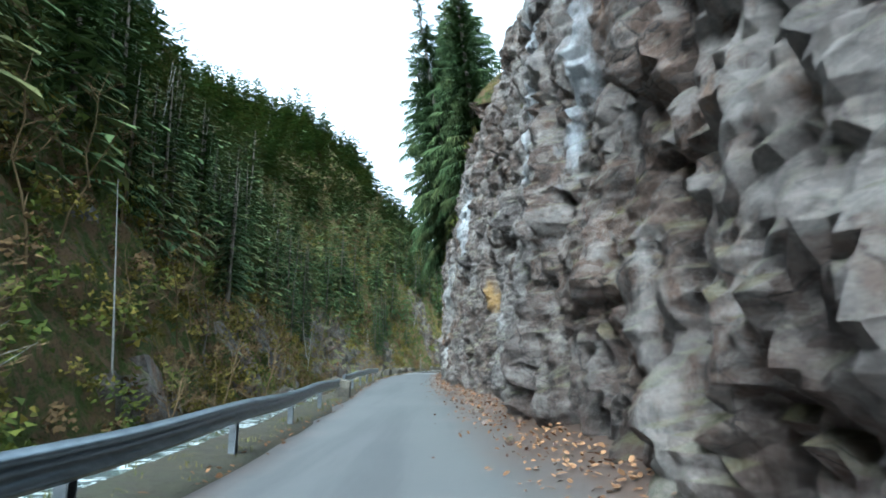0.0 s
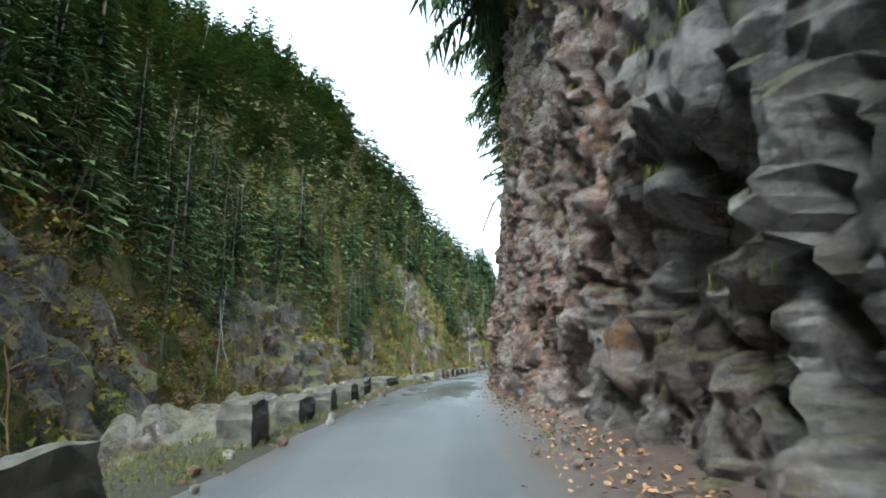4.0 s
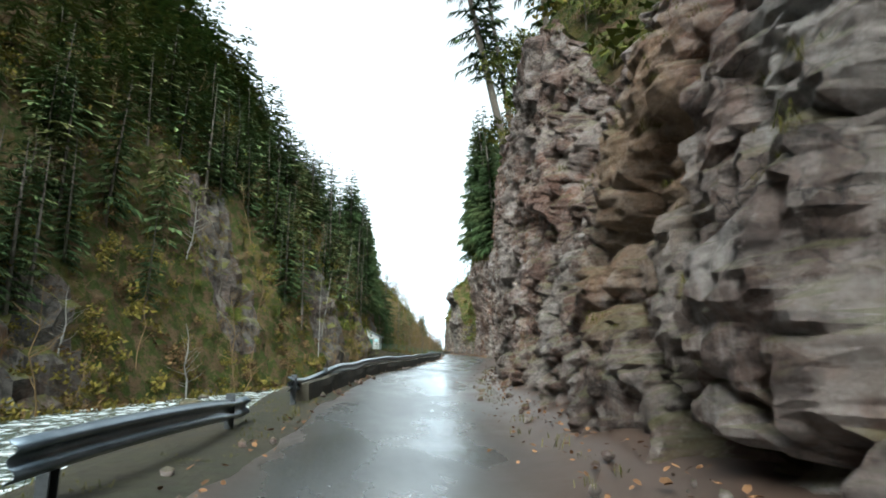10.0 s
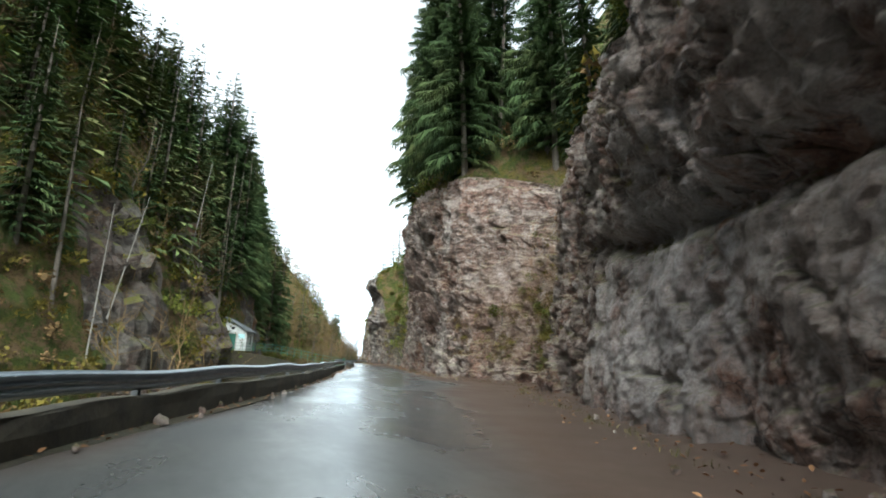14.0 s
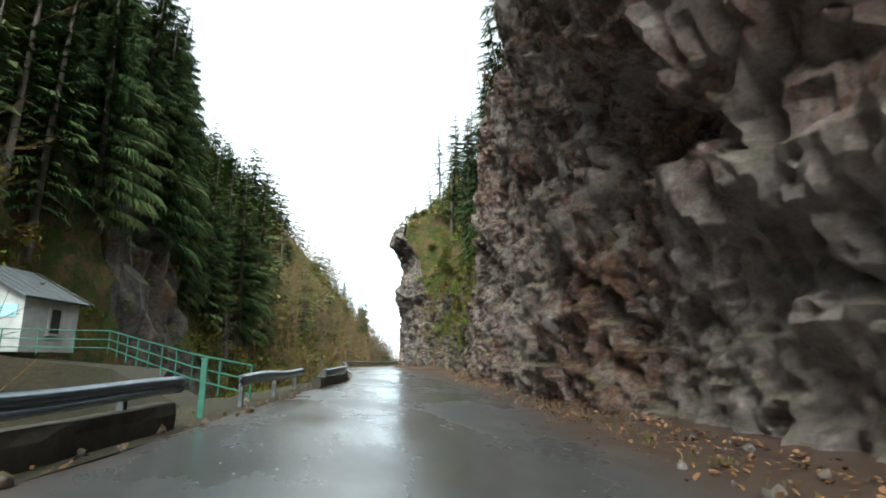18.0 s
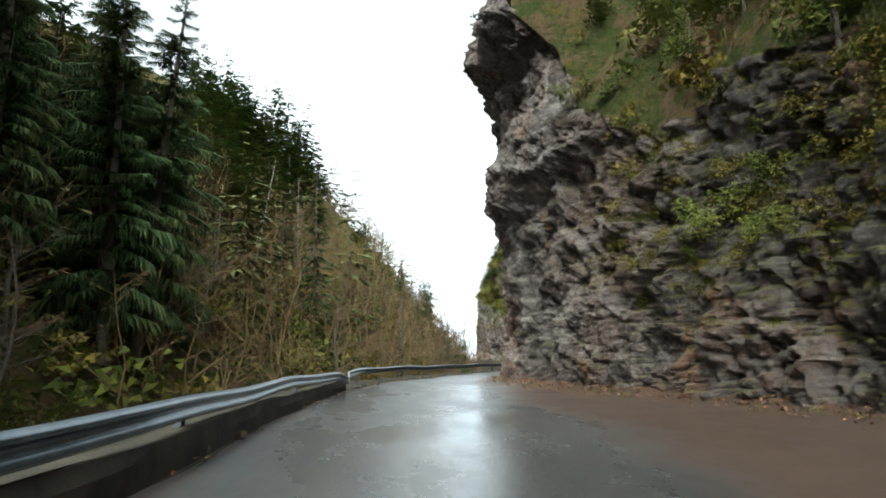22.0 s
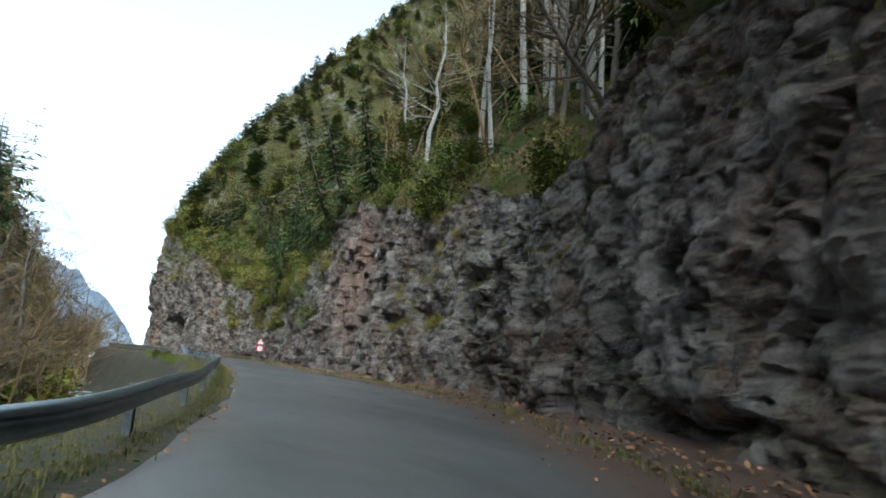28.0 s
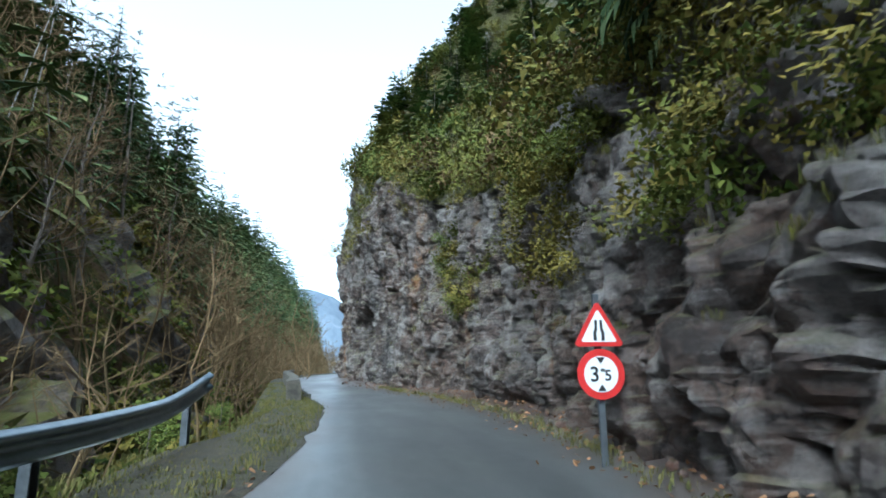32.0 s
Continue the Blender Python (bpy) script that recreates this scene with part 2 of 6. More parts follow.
def rock_material(name, warm, grey, pale, dark, moss=0.5, spots=()):
    """Broken, damp rock: warm and grey beds, pale mineral streaks, rust marks and moss on the ledges."""
    m = Nodes(name, 0.7, 0.0, 0.28)
    big = m.noise(0.16, m.place((1, 1, 0.8)), 6.0, 0.62, 0.3)
    base = m.mix(m.ramp(big, (0.42, 0.0), (0.58, 1.0)), grey, warm)
    warp = m.add("ShaderNodeTexNoise", Scale=1.9, Detail=5.0)
    m.link(m.place(), warp.inputs["Vector"])
    where = m.add("ShaderNodeVectorMath")
    where.operation = "MULTIPLY_ADD"
    m.link(warp.outputs["Color"], where.inputs[0])
    where.inputs[1].default_value = (0.5, 0.5, 0.4)
    m.link(m.place((1.0, 1.0, 1.35)), where.inputs[2])
    for scale, amount in ((1.6, 0.35), (5.2, 0.5)):
        v = m.add("ShaderNodeTexVoronoi", Scale=scale)
        m.link(where.outputs[0], v.inputs["Vector"])
        tone = m.add("ShaderNodeSeparateColor", Color=v.outputs["Color"]).outputs[0]
        base = m.mix(m.maths("MULTIPLY", m.ramp(tone, (0.0, 1.0), (0.4, 0.0)), amount), base, dark)
        base = m.mix(m.maths("MULTIPLY", m.ramp(tone, (0.66, 0.0), (1.0, 1.0)), amount * 0.75), base, pale)
    for scale, width in ((0.8, 0.022), (2.3, 0.03)):
        c = m.add("ShaderNodeTexVoronoi", Scale=scale)
        c.feature = "DISTANCE_TO_EDGE"
        m.link(where.outputs[0], c.inputs["Vector"])
        gap = m.maths("MULTIPLY", m.ramp(c.outputs["Distance"], (0.0, 1.0), (width, 0.0)), m.ramp(m.noise(0.9, None, 4.0, 0.6), (0.46, 0.0), (0.54, 0.85)))
        base = m.mix(gap, base, (0.012, 0.009, 0.008))
    mid = m.noise(1.1, m.place((1, 1, 1.5)), 9.0, 0.72)
    base = m.mix(m.ramp(mid, (0.4, 0.75), (0.5, 0.0)), base, dark)
    base = m.mix(m.maths("MULTIPLY", m.ramp(mid, (0.54, 0.0), (0.63, 1.0)), 0.55), base, pale)
    streak = m.noise(0.7, m.place((1.0, 1.0, 0.14)), 7.0, 0.64, 0.5)
    base = m.mix(m.maths("MULTIPLY", m.ramp(streak, (0.57, 0.0), (0.65, 1.0)), 0.6), base, pale)
    rust = m.noise(0.2, m.place((1.3, 1.3, 0.45)), 6.0, 0.68, 0.4)
    base = m.mix(m.maths("MULTIPLY", m.ramp(rust, (0.6, 0.0), (0.68, 1.0)), 0.7), base, (0.27, 0.125, 0.045))
    fresh = m.noise(0.38, m.place((1, 1, 1.2)), 8.0, 0.62, 0.8)
    base = m.mix(m.maths("MULTIPLY", m.ramp(fresh, (0.53, 0.0), (0.57, 1.0)), 0.6), base, m.mix(mid, grey, pale))
    base = m.mix(m.maths("MULTIPLY", m.ramp(fresh, (0.36, 1.0), (0.43, 0.0)), 0.6), base, m.mix(mid, dark, warm))
    fine = m.noise(9.0, m.place((1, 1, 1.4)), 8.0, 0.75)
    ragged = m.maths("MULTIPLY", m.maths("SUBTRACT", m.noise(1.4, m.place((1, 1, 0.5)), 7.0, 0.7), 0.5), 2.6)
    for centre, size, tall, colour in spots:
        far = m.add("ShaderNodeVectorMath")
        far.operation = "DISTANCE"
        m.link(m.place((1, 1, 1 / tall)), far.inputs[0])
        far.inputs[1].default_value = (centre[0], centre[1], centre[2] / tall)
        mark = m.ramp(m.maths("ADD", m.maths("DIVIDE", far.outputs["Value"], size), ragged), (0.45, 0.85), (1.0, 0.0))
        base = m.mix(mark, base, m.mix(m.maths("MULTIPLY", fine, 0.7), colour, base))
    base = m.mix(m.ramp(fine, (0.35, 0.7), (0.55, 0.0)), base, m.mix(0.6, base, (0.015, 0.012, 0.012)))
    base = m.mix(m.ramp(fine, (0.58, 0.0), (0.75, 0.6)), base, pale)
    mossy = m.noise(0.8, None, 6.0, 0.7)
    mask = m.maths("MULTIPLY", m.ramp(m.maths("ADD", m.maths("MULTIPLY", m.up(), 0.6), mossy), (0.78, 0.0), (0.98, 1.0)), moss)
    green = m.mix(fine, (0.045, 0.06, 0.012), (0.16, 0.14, 0.03))
    m.colour(m.mix(mask, base, green))
    damp = m.ramp(m.noise(0.35, m.place((1, 1, 0.3)), 4.0), (0.4, 0.45), (0.62, 0.85))
    m.link(damp, m.b.inputs["Roughness"])
    n1 = m.bump(m.noise(3.4, m.place((1, 1, 1.4)), 12.0, 0.78), 1.0, 0.2)
    m.bump(m.noise(16.0, None, 7.0, 0.75), 0.9, 0.04, n1)
    return m.mat


def rock_spot(s, u, z):
    x, y = at(s, u)
    return (float(x), float(y), z)


# Stains; the wide pale ones under overhangs mix paler rock with painted-in light.
WALL_STAINS_AND_LIGHT = [(rock_spot(371, 3.2, 5.5), 3.2, 1.6, (0.25, 0.14, 0.1)), (rock_spot(304.5, 2.8, 1.1), 2.0, 0.8, (0.46, 0.41, 0.38)), (rock_spot(9, 2.6, 7.0), 0.9, 2.8, (0.72, 0.74, 0.78)), (rock_spot(14, 2.9, 8.5), 1.2, 2.4, (0.72, 0.74, 0.78)), (rock_spot(48, 2.4, 1.6), 1.2, 1.4, (0.66, 0.64, 0.62)), (rock_spot(16, 2.3, 2.0), 0.8, 2.4, (0.6, 0.57, 0.55)), (rock_spot(94.5, 2.0, 1.9), 0.45, 3.2, (0.46, 0.36, 0.31)), (rock_spot(118.7, 2.8, 5.8), 1.0, 2.2, (0.66, 0.67, 0.7)), (rock_spot(124, 2.5, 2.4), 0.8, 1.6, (0.36, 0.2, 0.08)), (rock_spot(162, 3.2, 2.4), 3.4, 0.9, (0.44, 0.41, 0.4)), (rock_spot(240, 4.1, 2.4), 3.2, 0.9, (0.4, 0.33, 0.29)), (rock_spot(170, 4.0, 2.0), 4.6, 0.8, (0.52, 0.48, 0.47)), (rock_spot(181, 4.8, 2.4), 5.2, 0.8, (0.52, 0.48, 0.47)), (rock_spot(228, 3.9, 1.8), 4.2, 0.8, (0.48, 0.43, 0.39)), (rock_spot(217, 4.2, 1.6), 3.6, 0.8, (0.44, 0.39, 0.35)), (rock_spot(224, 3.0, 8.0), 6.0, 1.0, (0.32, 0.215, 0.175)), (rock_spot(207, 7.0, 6.0), 7.0, 1.0, (0.2, 0.12, 0.085)), (rock_spot(19, 2.7, 3.7), 0.6, 1.4, (0.46, 0.26, 0.05)), (rock_spot(28, 2.9, 8.6), 1.1, 2.6, (0.62, 0.64, 0.67)), (rock_spot(37, 3.0, 4.6), 2.8, 1.9, (0.48, 0.47, 0.46)),
               (rock_spot(130, 3.3, 3.8), 2.1, 1.4, (0.36, 0.24, 0.14)), (rock_spot(126.5, 3.4, 4.5), 0.9, 3.0, (0.5, 0.46, 0.43)), (rock_spot(163, 2.6, 7.6), 1.0, 1.5, (0.6, 0.6, 0.6)),
               (rock_spot(313.4, 2.3, 2.0), 0.75, 3.2, (0.32, 0.14, 0.035)), (rock_spot(311.6, 2.3, 1.5), 0.4, 4.0, (0.34, 0.17, 0.05)), (rock_spot(116, 2.5, 3.6), 2.3, 1.7, (0.27, 0.11, 0.055)), (rock_spot(107, 2.4, 4.2), 1.8, 1.3, (0.3, 0.16, 0.1)), (rock_spot(85, 2.6, 8.0), 2.6, 1.3, (0.3, 0.15, 0.11))]
def spots_between(a, b):
    lo, hi = at(a, 3.0)[1], at(b, 3.0)[1]
    return [w for w in WALL_STAINS_AND_LIGHT if lo <= w[0][1] <= hi]


RED_ROCK = rock_material("reddish_conglomerate_rock", (0.255, 0.135, 0.096), (0.2, 0.14, 0.115), (0.5, 0.45, 0.42), (0.03, 0.02, 0.016), 0.5, spots_between(62, 284) + spots_between(308, 345))
GREY_ROCK = rock_material("grey_limestone_rock", (0.15, 0.096, 0.07), (0.125, 0.102, 0.092), (0.36, 0.325, 0.3), (0.022, 0.018, 0.016), 0.35, spots_between(-20, 62) + spots_between(284, 308) + spots_between(345, 430))


# Mossy rock; its dark tone also holds tree shade over the wall's recess.
CRAG_ROCK = rock_material("mossy_shaded_crag_rock", (0.1, 0.062, 0.046), (0.07, 0.061, 0.055), (0.2, 0.178, 0.155), (0.022, 0.018, 0.015), 0.95)


def soil_material(name, a, b, c):
    m = Nodes(name, 0.9)
    n = m.noise(0.25, None, 6.0, 0.65)
    f = m.noise(5.0, None, 8.0, 0.7)
    col = m.mix(m.ramp(n, (0.38, 0.0), (0.62, 1.0)), a, b)
    m.colour(m.mix(m.ramp(f, (0.4, 0.0), (0.65, 1.0)), col, c))
    n1 = m.bump(m.noise(1.4, None, 8.0, 0.7), 0.8, 0.2)
    m.bump(f, 0.6, 0.05, n1)
    return m.mat


def forest_floor():
    """Steep ground under trees: moss, low leaves, bare earth and dry bracken in ragged patches."""
    m = Nodes("forest_floor", 0.95, 0.0, 0.1)
    big = m.noise(0.09, None, 5.0, 0.6)
    mid = m.noise(0.7, None, 8.0, 0.75)
    fine = m.noise(4.5, None, 8.0, 0.8)
    green = m.mix(fine, (0.022, 0.036, 0.009), (0.085, 0.1, 0.028))
    earth = m.mix(fine, (0.05, 0.034, 0.021), (0.19, 0.125, 0.07))
    olive = m.mix(fine, (0.05, 0.045, 0.011), (0.17, 0.14, 0.035))
    col = m.mix(m.ramp(mid, (0.46, 0.0), (0.56, 1.0)), green, earth)
    col = m.mix(m.maths("MULTIPLY", m.ramp(m.noise(0.45, None, 7.0, 0.7), (0.52, 0.0), (0.62, 1.0)), m.ramp(big, (0.4, 0.2), (0.6, 1.0))), col, olive)
    m.colour(m.mix(m.ramp(fine, (0.36, 0.7), (0.48, 0.0)), col, (0.012, 0.014, 0.007)))
    n1 = m.bump(mid, 1.0, 0.5)
    m.bump(fine, 1.0, 0.2, n1)
    return m.mat


FOREST_FLOOR = forest_floor()


def grassy_slope():
    """A steep open slope: olive grass and low scrub, with grey rock showing through."""
    m = Nodes("grassy_slope", 0.95, 0.0, 0.1)
    mid = m.noise(0.35, None, 8.0, 0.75)
    fine = m.noise(3.5, None, 8.0, 0.8)
    grass = m.mix(fine, (0.036, 0.038, 0.013), (0.105, 0.092, 0.034))
    scrub = m.mix(fine, (0.026, 0.027, 0.012), (0.075, 0.066, 0.03))
    stone = m.mix(fine, (0.06, 0.058, 0.052), (0.27, 0.255, 0.23))
    col = m.mix(m.ramp(mid, (0.42, 0.0), (0.56, 1.0)), scrub, grass)
    col = m.mix(m.ramp(m.noise(0.22, m.place((1, 1, 0.6)), 9.0, 0.78), (0.535, 0.0), (0.62, 1.0)), col, stone)
    m.colour(col)
    n1 = m.bump(mid, 1.0, 0.6)
    m.bump(fine, 1.0, 0.25, n1)
    return m.mat


GRASSY_SLOPE = grassy_slope()
BANK = soil_material("mossy_bank", (0.024, 0.026, 0.009), (0.045, 0.034, 0.016), (0.02, 0.015, 0.009))


def road_material():
    m = Nodes("wet_asphalt", 0.3)
    uv = m.place((1, 1, 1), uv=True)
    sep = m.add("ShaderNodeSeparateXYZ", Vector=uv)
    u, s = sep.outputs["X"], sep.outputs["Y"]
    grain = m.noise(60.0, None, 4.0, 0.7)
    blotch = m.noise(0.35, m.place((1, 1, 1)), 6.0, 0.65)
    along = m.add("ShaderNodeSeparateXYZ", Vector=m.place()).outputs["Y"]
    shift = m.maths("ADD", along, m.maths("MULTIPLY", m.maths("SUBTRACT", m.noise(0.05, None, 4.0, 0.6), 0.5), 60.0))
    dry = m.ramp(m.maths("DIVIDE", shift, 400.0), (0.14, 1.0), (0.2, 0.0), (0.72, 0.0), (0.8, 0.4))
    col = m.mix(grain, (0.03, 0.031, 0.032), (0.066, 0.066, 0.065))
    col = m.mix(dry, col, m.mix(grain, (0.05, 0.05, 0.05), (0.105, 0.104, 0.101)))
    col = m.mix(m.ramp(blotch, (0.35, 0.0), (0.65, 0.7)), col, m.mix(0.4, col, (0.11, 0.105, 0.095)))
    # darker strips rolled by wheels and old repairs, long in the road's direction
    worn = m.noise(1.0, m.place((0.9, 0.06, 1), uv=False), 5.0, 0.6)
    col = m.mix(m.maths("MULTIPLY", m.ramp(worn, (0.5, 0.0), (0.6, 1.0)), 0.35), col, (0.02, 0.02, 0.021))
    # mud washed in from the cliff side (u) and from the verge (s)
    wob = m.maths("MULTIPLY", m.maths("SUBTRACT", m.noise(0.35, None, 6.0, 0.65), 0.5), 2.2)
    mud_r = m.ramp(m.maths("ADD", m.maths("MULTIPLY", m.maths("ADD", u, wob), 0.4), 0.5), (0.3, 0.0), (0.75, 1.0))
    mud_l = m.ramp(m.maths("ADD", m.maths("MULTIPLY", m.maths("ADD", s, wob), 0.5), 0.5), (0.3, 0.0), (0.8, 1.0))
    mud = m.maths("MAXIMUM", mud_r, mud_l)
    dirt = m.mix(m.noise(3.0, None, 8.0, 0.7), (0.042, 0.025, 0.017), (0.088, 0.053, 0.036))
    m.colour(m.mix(m.maths("MULTIPLY", mud, 0.85), col, dirt))
    wet = m.ramp(m.noise(0.3, m.place((1, 0.35, 1)), 6.0, 0.65), (0.36, 0.12), (0.62, 0.36))
    wet = m.mix(dry, wet, (0.6, 0.6, 0.6))
    m.link(m.mix(mud, wet, m.mix(blotch, (0.25, 0.25, 0.25), (0.6, 0.6, 0.6))), m.b.inputs["Roughness"])
    n1 = m.bump(blotch, 0.3, 0.02)
    m.bump(grain, 0.25, 0.006, n1)
    return m.mat


ASPHALT = road_material()


def water_material():
    m = Nodes("mountain_stream", 0.12)
    f = m.noise(0.7, m.place((1, 1, 1)), 8.0, 0.72, 1.2)
    foam = m.ramp(f, (0.5, 0.0), (0.6, 1.0))
    m.colour(m.mix(foam, (0.1, 0.13, 0.12), (0.75, 0.78, 0.78)))
    m.link(m.ramp(f, (0.5, 0.1), (0.6, 0.7)), m.b.inputs["Roughness"])
    m.bump(m.noise(2.5, None, 6.0, 0.65), 0.7, 0.15)
    return m.mat


WATER = water_material()


def leaf_material(name, dark, light, rough=0.8, other=None):
    """Leaves that vary from one to the next, from plant to plant and from stand to stand."""
    m = Nodes(name, rough, 0.0, 0.1)
    col = m.mix(m.island(), dark, light)
    col = m.mix(m.maths("MULTIPLY", m.random(), 0.4), col, m.mix(0.5, col, (0.02, 0.03, 0.012)))
    if other:
        patch = m.ramp(m.noise(0.13, None, 4.0, 0.65), (0.46, 0.0), (0.6, 1.0))
        col = m.mix(m.maths("MULTIPLY", patch, 0.65), col, m.mix(m.island(), tuple(0.4 * c for c in other), other))
    m.colour(col)
    return m.mat


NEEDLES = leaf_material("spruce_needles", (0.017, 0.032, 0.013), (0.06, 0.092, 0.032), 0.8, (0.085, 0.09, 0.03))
# Paler copy of the needles: distance haze and extra light put into the colour.
NEEDLES_FAR_LIT = leaf_material("far_spruce_needles_lit", (0.036, 0.062, 0.026), (0.15, 0.205, 0.078), 0.8, (0.19, 0.175, 0.065))
BROADLEAF = leaf_material("boxwood_leaves", (0.034, 0.052, 0.01), (0.135, 0.15, 0.028), 0.8, (0.19, 0.17, 0.035))
OLIVE_LEAF = leaf_material("yellowing_undergrowth", (0.06, 0.056, 0.012), (0.22, 0.17, 0.035))
DRY_LEAF = leaf_material("dry_brown_undergrowth", (0.06, 0.038, 0.018), (0.2, 0.125, 0.055))
GRASS = leaf_material("winter_grass", (0.05, 0.058, 0.012), (0.19, 0.16, 0.05))
MOSS = leaf_material("hanging_moss", (0.045, 0.052, 0.008), (0.19, 0.16, 0.03))
LITTER = leaf_material("fallen_beech_leaves", (0.09, 0.045, 0.022), (0.3, 0.16, 0.08))
TWIGS = leaf_material("bare_twigs", (0.09, 0.06, 0.03), (0.25, 0.165, 0.085), 0.9)


def plain(name, a, b, rough=0.8, metal=0.0, scale=6.0, bump=0.4):
    m = Nodes(name, rough, metal)
    n = m.noise(scale, None, 7.0, 0.65)
    m.colour(m.mix(m.ramp(n, (0.3, 0.0), (0.7, 1.0)), a, b))
    if bump:
        m.bump(m.noise(scale * 3, None, 6.0, 0.7), bump, 0.03)
    return m.mat


BARK = plain("spruce_bark", (0.05, 0.04, 0.032), (0.15, 0.125, 0.1), 0.95, 0.0, 9.0, 0.8)
PALE_BARK = plain("pale_dead_wood", (0.15, 0.14, 0.12), (0.33, 0.31, 0.28), 0.9, 0.0, 8.0, 0.6)
STEEL = plain("weathered_galvanised_steel", (0.1, 0.125, 0.15), (0.2, 0.235, 0.265), 0.28, 0.85, 3.0, 0.1)
POST_STEEL = plain("galvanised_post", (0.07, 0.075, 0.08), (0.15, 0.16, 0.17), 0.55, 0.6, 5.0, 0.1)
STONE = plain("mossy_kerb_stone", (0.025, 0.021, 0.016), (0.12, 0.105, 0.08), 0.9, 0.0, 3.0, 0.8)
CONCRETE = plain("pale_concrete", (0.3, 0.29, 0.27), (0.46, 0.44, 0.4), 0.85, 0.0, 2.0, 0.3)
LIMEWASH = plain("white_limewashed_wall", (0.36, 0.37, 0.36), (0.6, 0.6, 0.58), 0.9, 0.0, 1.5, 0.15)
SLATE = plain("dark_slate_roof", (0.05, 0.06, 0.065), (0.11, 0.12, 0.125), 0.6, 0.0, 4.0, 0.3)
GREEN_PAINT = plain("green_painted_metal", (0.02, 0.1, 0.07), (0.04, 0.15, 0.1), 0.5, 0.0, 6.0, 0.1)
# Solid near-black panel colour: paints the unlit inside of the hut's openings.
UNLIT_PANEL = plain("painted_dark_opening", (0.015, 0.015, 0.015), (0.03, 0.03, 0.03), 0.9, 0.0, 4.0, 0.0)

# ---- the lie of the land, as tables along the road ----
FOOT = table([(-40, 1.95), (0, 1.95), (45, 2.25), (60, 2.0), (87, 1.95), (100, 1.95), (122, 2.1), (136, 2.1), (146, 2.5), (157, 3.0), (165, 3.5), (172, 4.0), (180, 4.5), (190, 5.4), (197, 6.2), (202, 8.2), (207, 8.0),
              (211, 5.2), (216, 4.1), (235, 4.0), (250, 4.1), (256, 4.4), (260, 5.2), (266, 6.0), (270, 6.6), (274, 7.6), (279, 8.4), (284, 8.8), (288, 7.8), (293, 6.1), (297, 4.7), (300, 3.9), (303, 2.9), (306, 2.5), (312, 1.95), (320, 1.9), (327, 2.1), (335, 3.0),
              (341, 3.9), (347, 4.0), (355, 4.6), (360, 4.4), (364, 3.9), (372, 2.9), (379, 2.5), (386, 3.0), (395, 2.9), (405, 2.4), (415, 1.8), (430, 1.6), (445, 2.5), (480, 3.0)])
TOP = table([(-40, 14), (0, 14), (30, 14), (47, 12.5), (60, 13), (90, 13), (112, 12), (120, 8), (135, 8), (140, 12.5), (168, 13), (176, 12), (196, 12), (201, 12.5), (208, 14.5), (212, 16.5), (222, 17.5), (240, 17), (258, 16), (266, 13),
             (272, 11), (279, 9.2), (291, 8.8), (295, 11), (298, 19), (300, 20.3), (303, 20.3), (308, 18), (322, 17), (330, 13), (338, 8.5), (345, 6.7), (353, 6.5), (360, 7.1), (366, 7.9), (371, 9.5), (375, 10.5), (380, 8), (386, 6.2), (395, 6), (404, 7.5), (411, 10.5), (420, 13.5), (430, 16), (445, 17), (480, 17)])
LEAN = table([(-40, 0.12), (48, 0.12), (60, 0.05), (95, 0.08), (112, 0.16), (120, 0.3), (135, 0.28), (142, 0.06), (172, 0.03), (182, 0.1), (196, 0.15), (200, 0.5), (207, 0.5), (212, 0.06), (255, 0.08), (264, 0.25), (270, 0.22), (284, 0.12),
              (292, 0.08), (300, 0.04), (326, 0.1), (338, 0.16), (360, 0.15), (385, 0.12), (400, 0.12), (412, 0.05), (480, 0.1)])
OVER = table([(-40, 0), (142, 0.0), (150, 0.2), (158, 0.2), (161, 1.0), (165, 1.0), (168, 0.2), (172, 0.3), (186, 0.4), (193, 0.3), (198, 0), (209, 0.3), (214, 2.2), (222, 3.4), (232, 3.6), (240, 1.8), (250, 0.6), (258, 0.2), (262, 0), (286, 0.0), (293, 1.0), (297, 2.0), (299, 2.5), (303, 2.3), (307, 1.2), (312, 0.6),
              (325, 0), (405, 0), (411, 0.8), (430, 0.6), (440, 0)])
OVER_AT = table([(-40, 7), (150, 7.0), (163, 6.8), (175, 9.0), (196, 9.0), (210, 14), (222, 15.5), (240, 14), (280, 15), (294, 18), (304, 18.3), (312, 13), (400, 9), (480, 9)])
OVER_LOW = table([(-40, 2.6), (165, 2.2), (172, 1.5), (195, 1.5), (210, 8.0), (240, 8.0), (280, 1.5), (300, 1.5), (320, 2.6), (480, 2.6)])
EDGE = table([(-40, -2.3), (20, -2.3), (35, -2.5), (48, -2.9), (60, -2.9), (78, -3.0), (86, -2.65), (94, -2.2), (108, -2.0), (120, -1.75), (130, -1.9), (138, -2.4), (152, -3.3), (165, -3.3), (178, -4.1), (217, -4.3), (233, -4.0), (246, -3.9), (254, -2.75), (268, -2.8), (280, -2.6), (291, -3.2), (303, -3.9), (313, -3.4), (330, -2.9), (347, -2.15), (370, -2.2), (380, -1.7), (392, -1.6), (405, -1.7), (480, -1.9)])
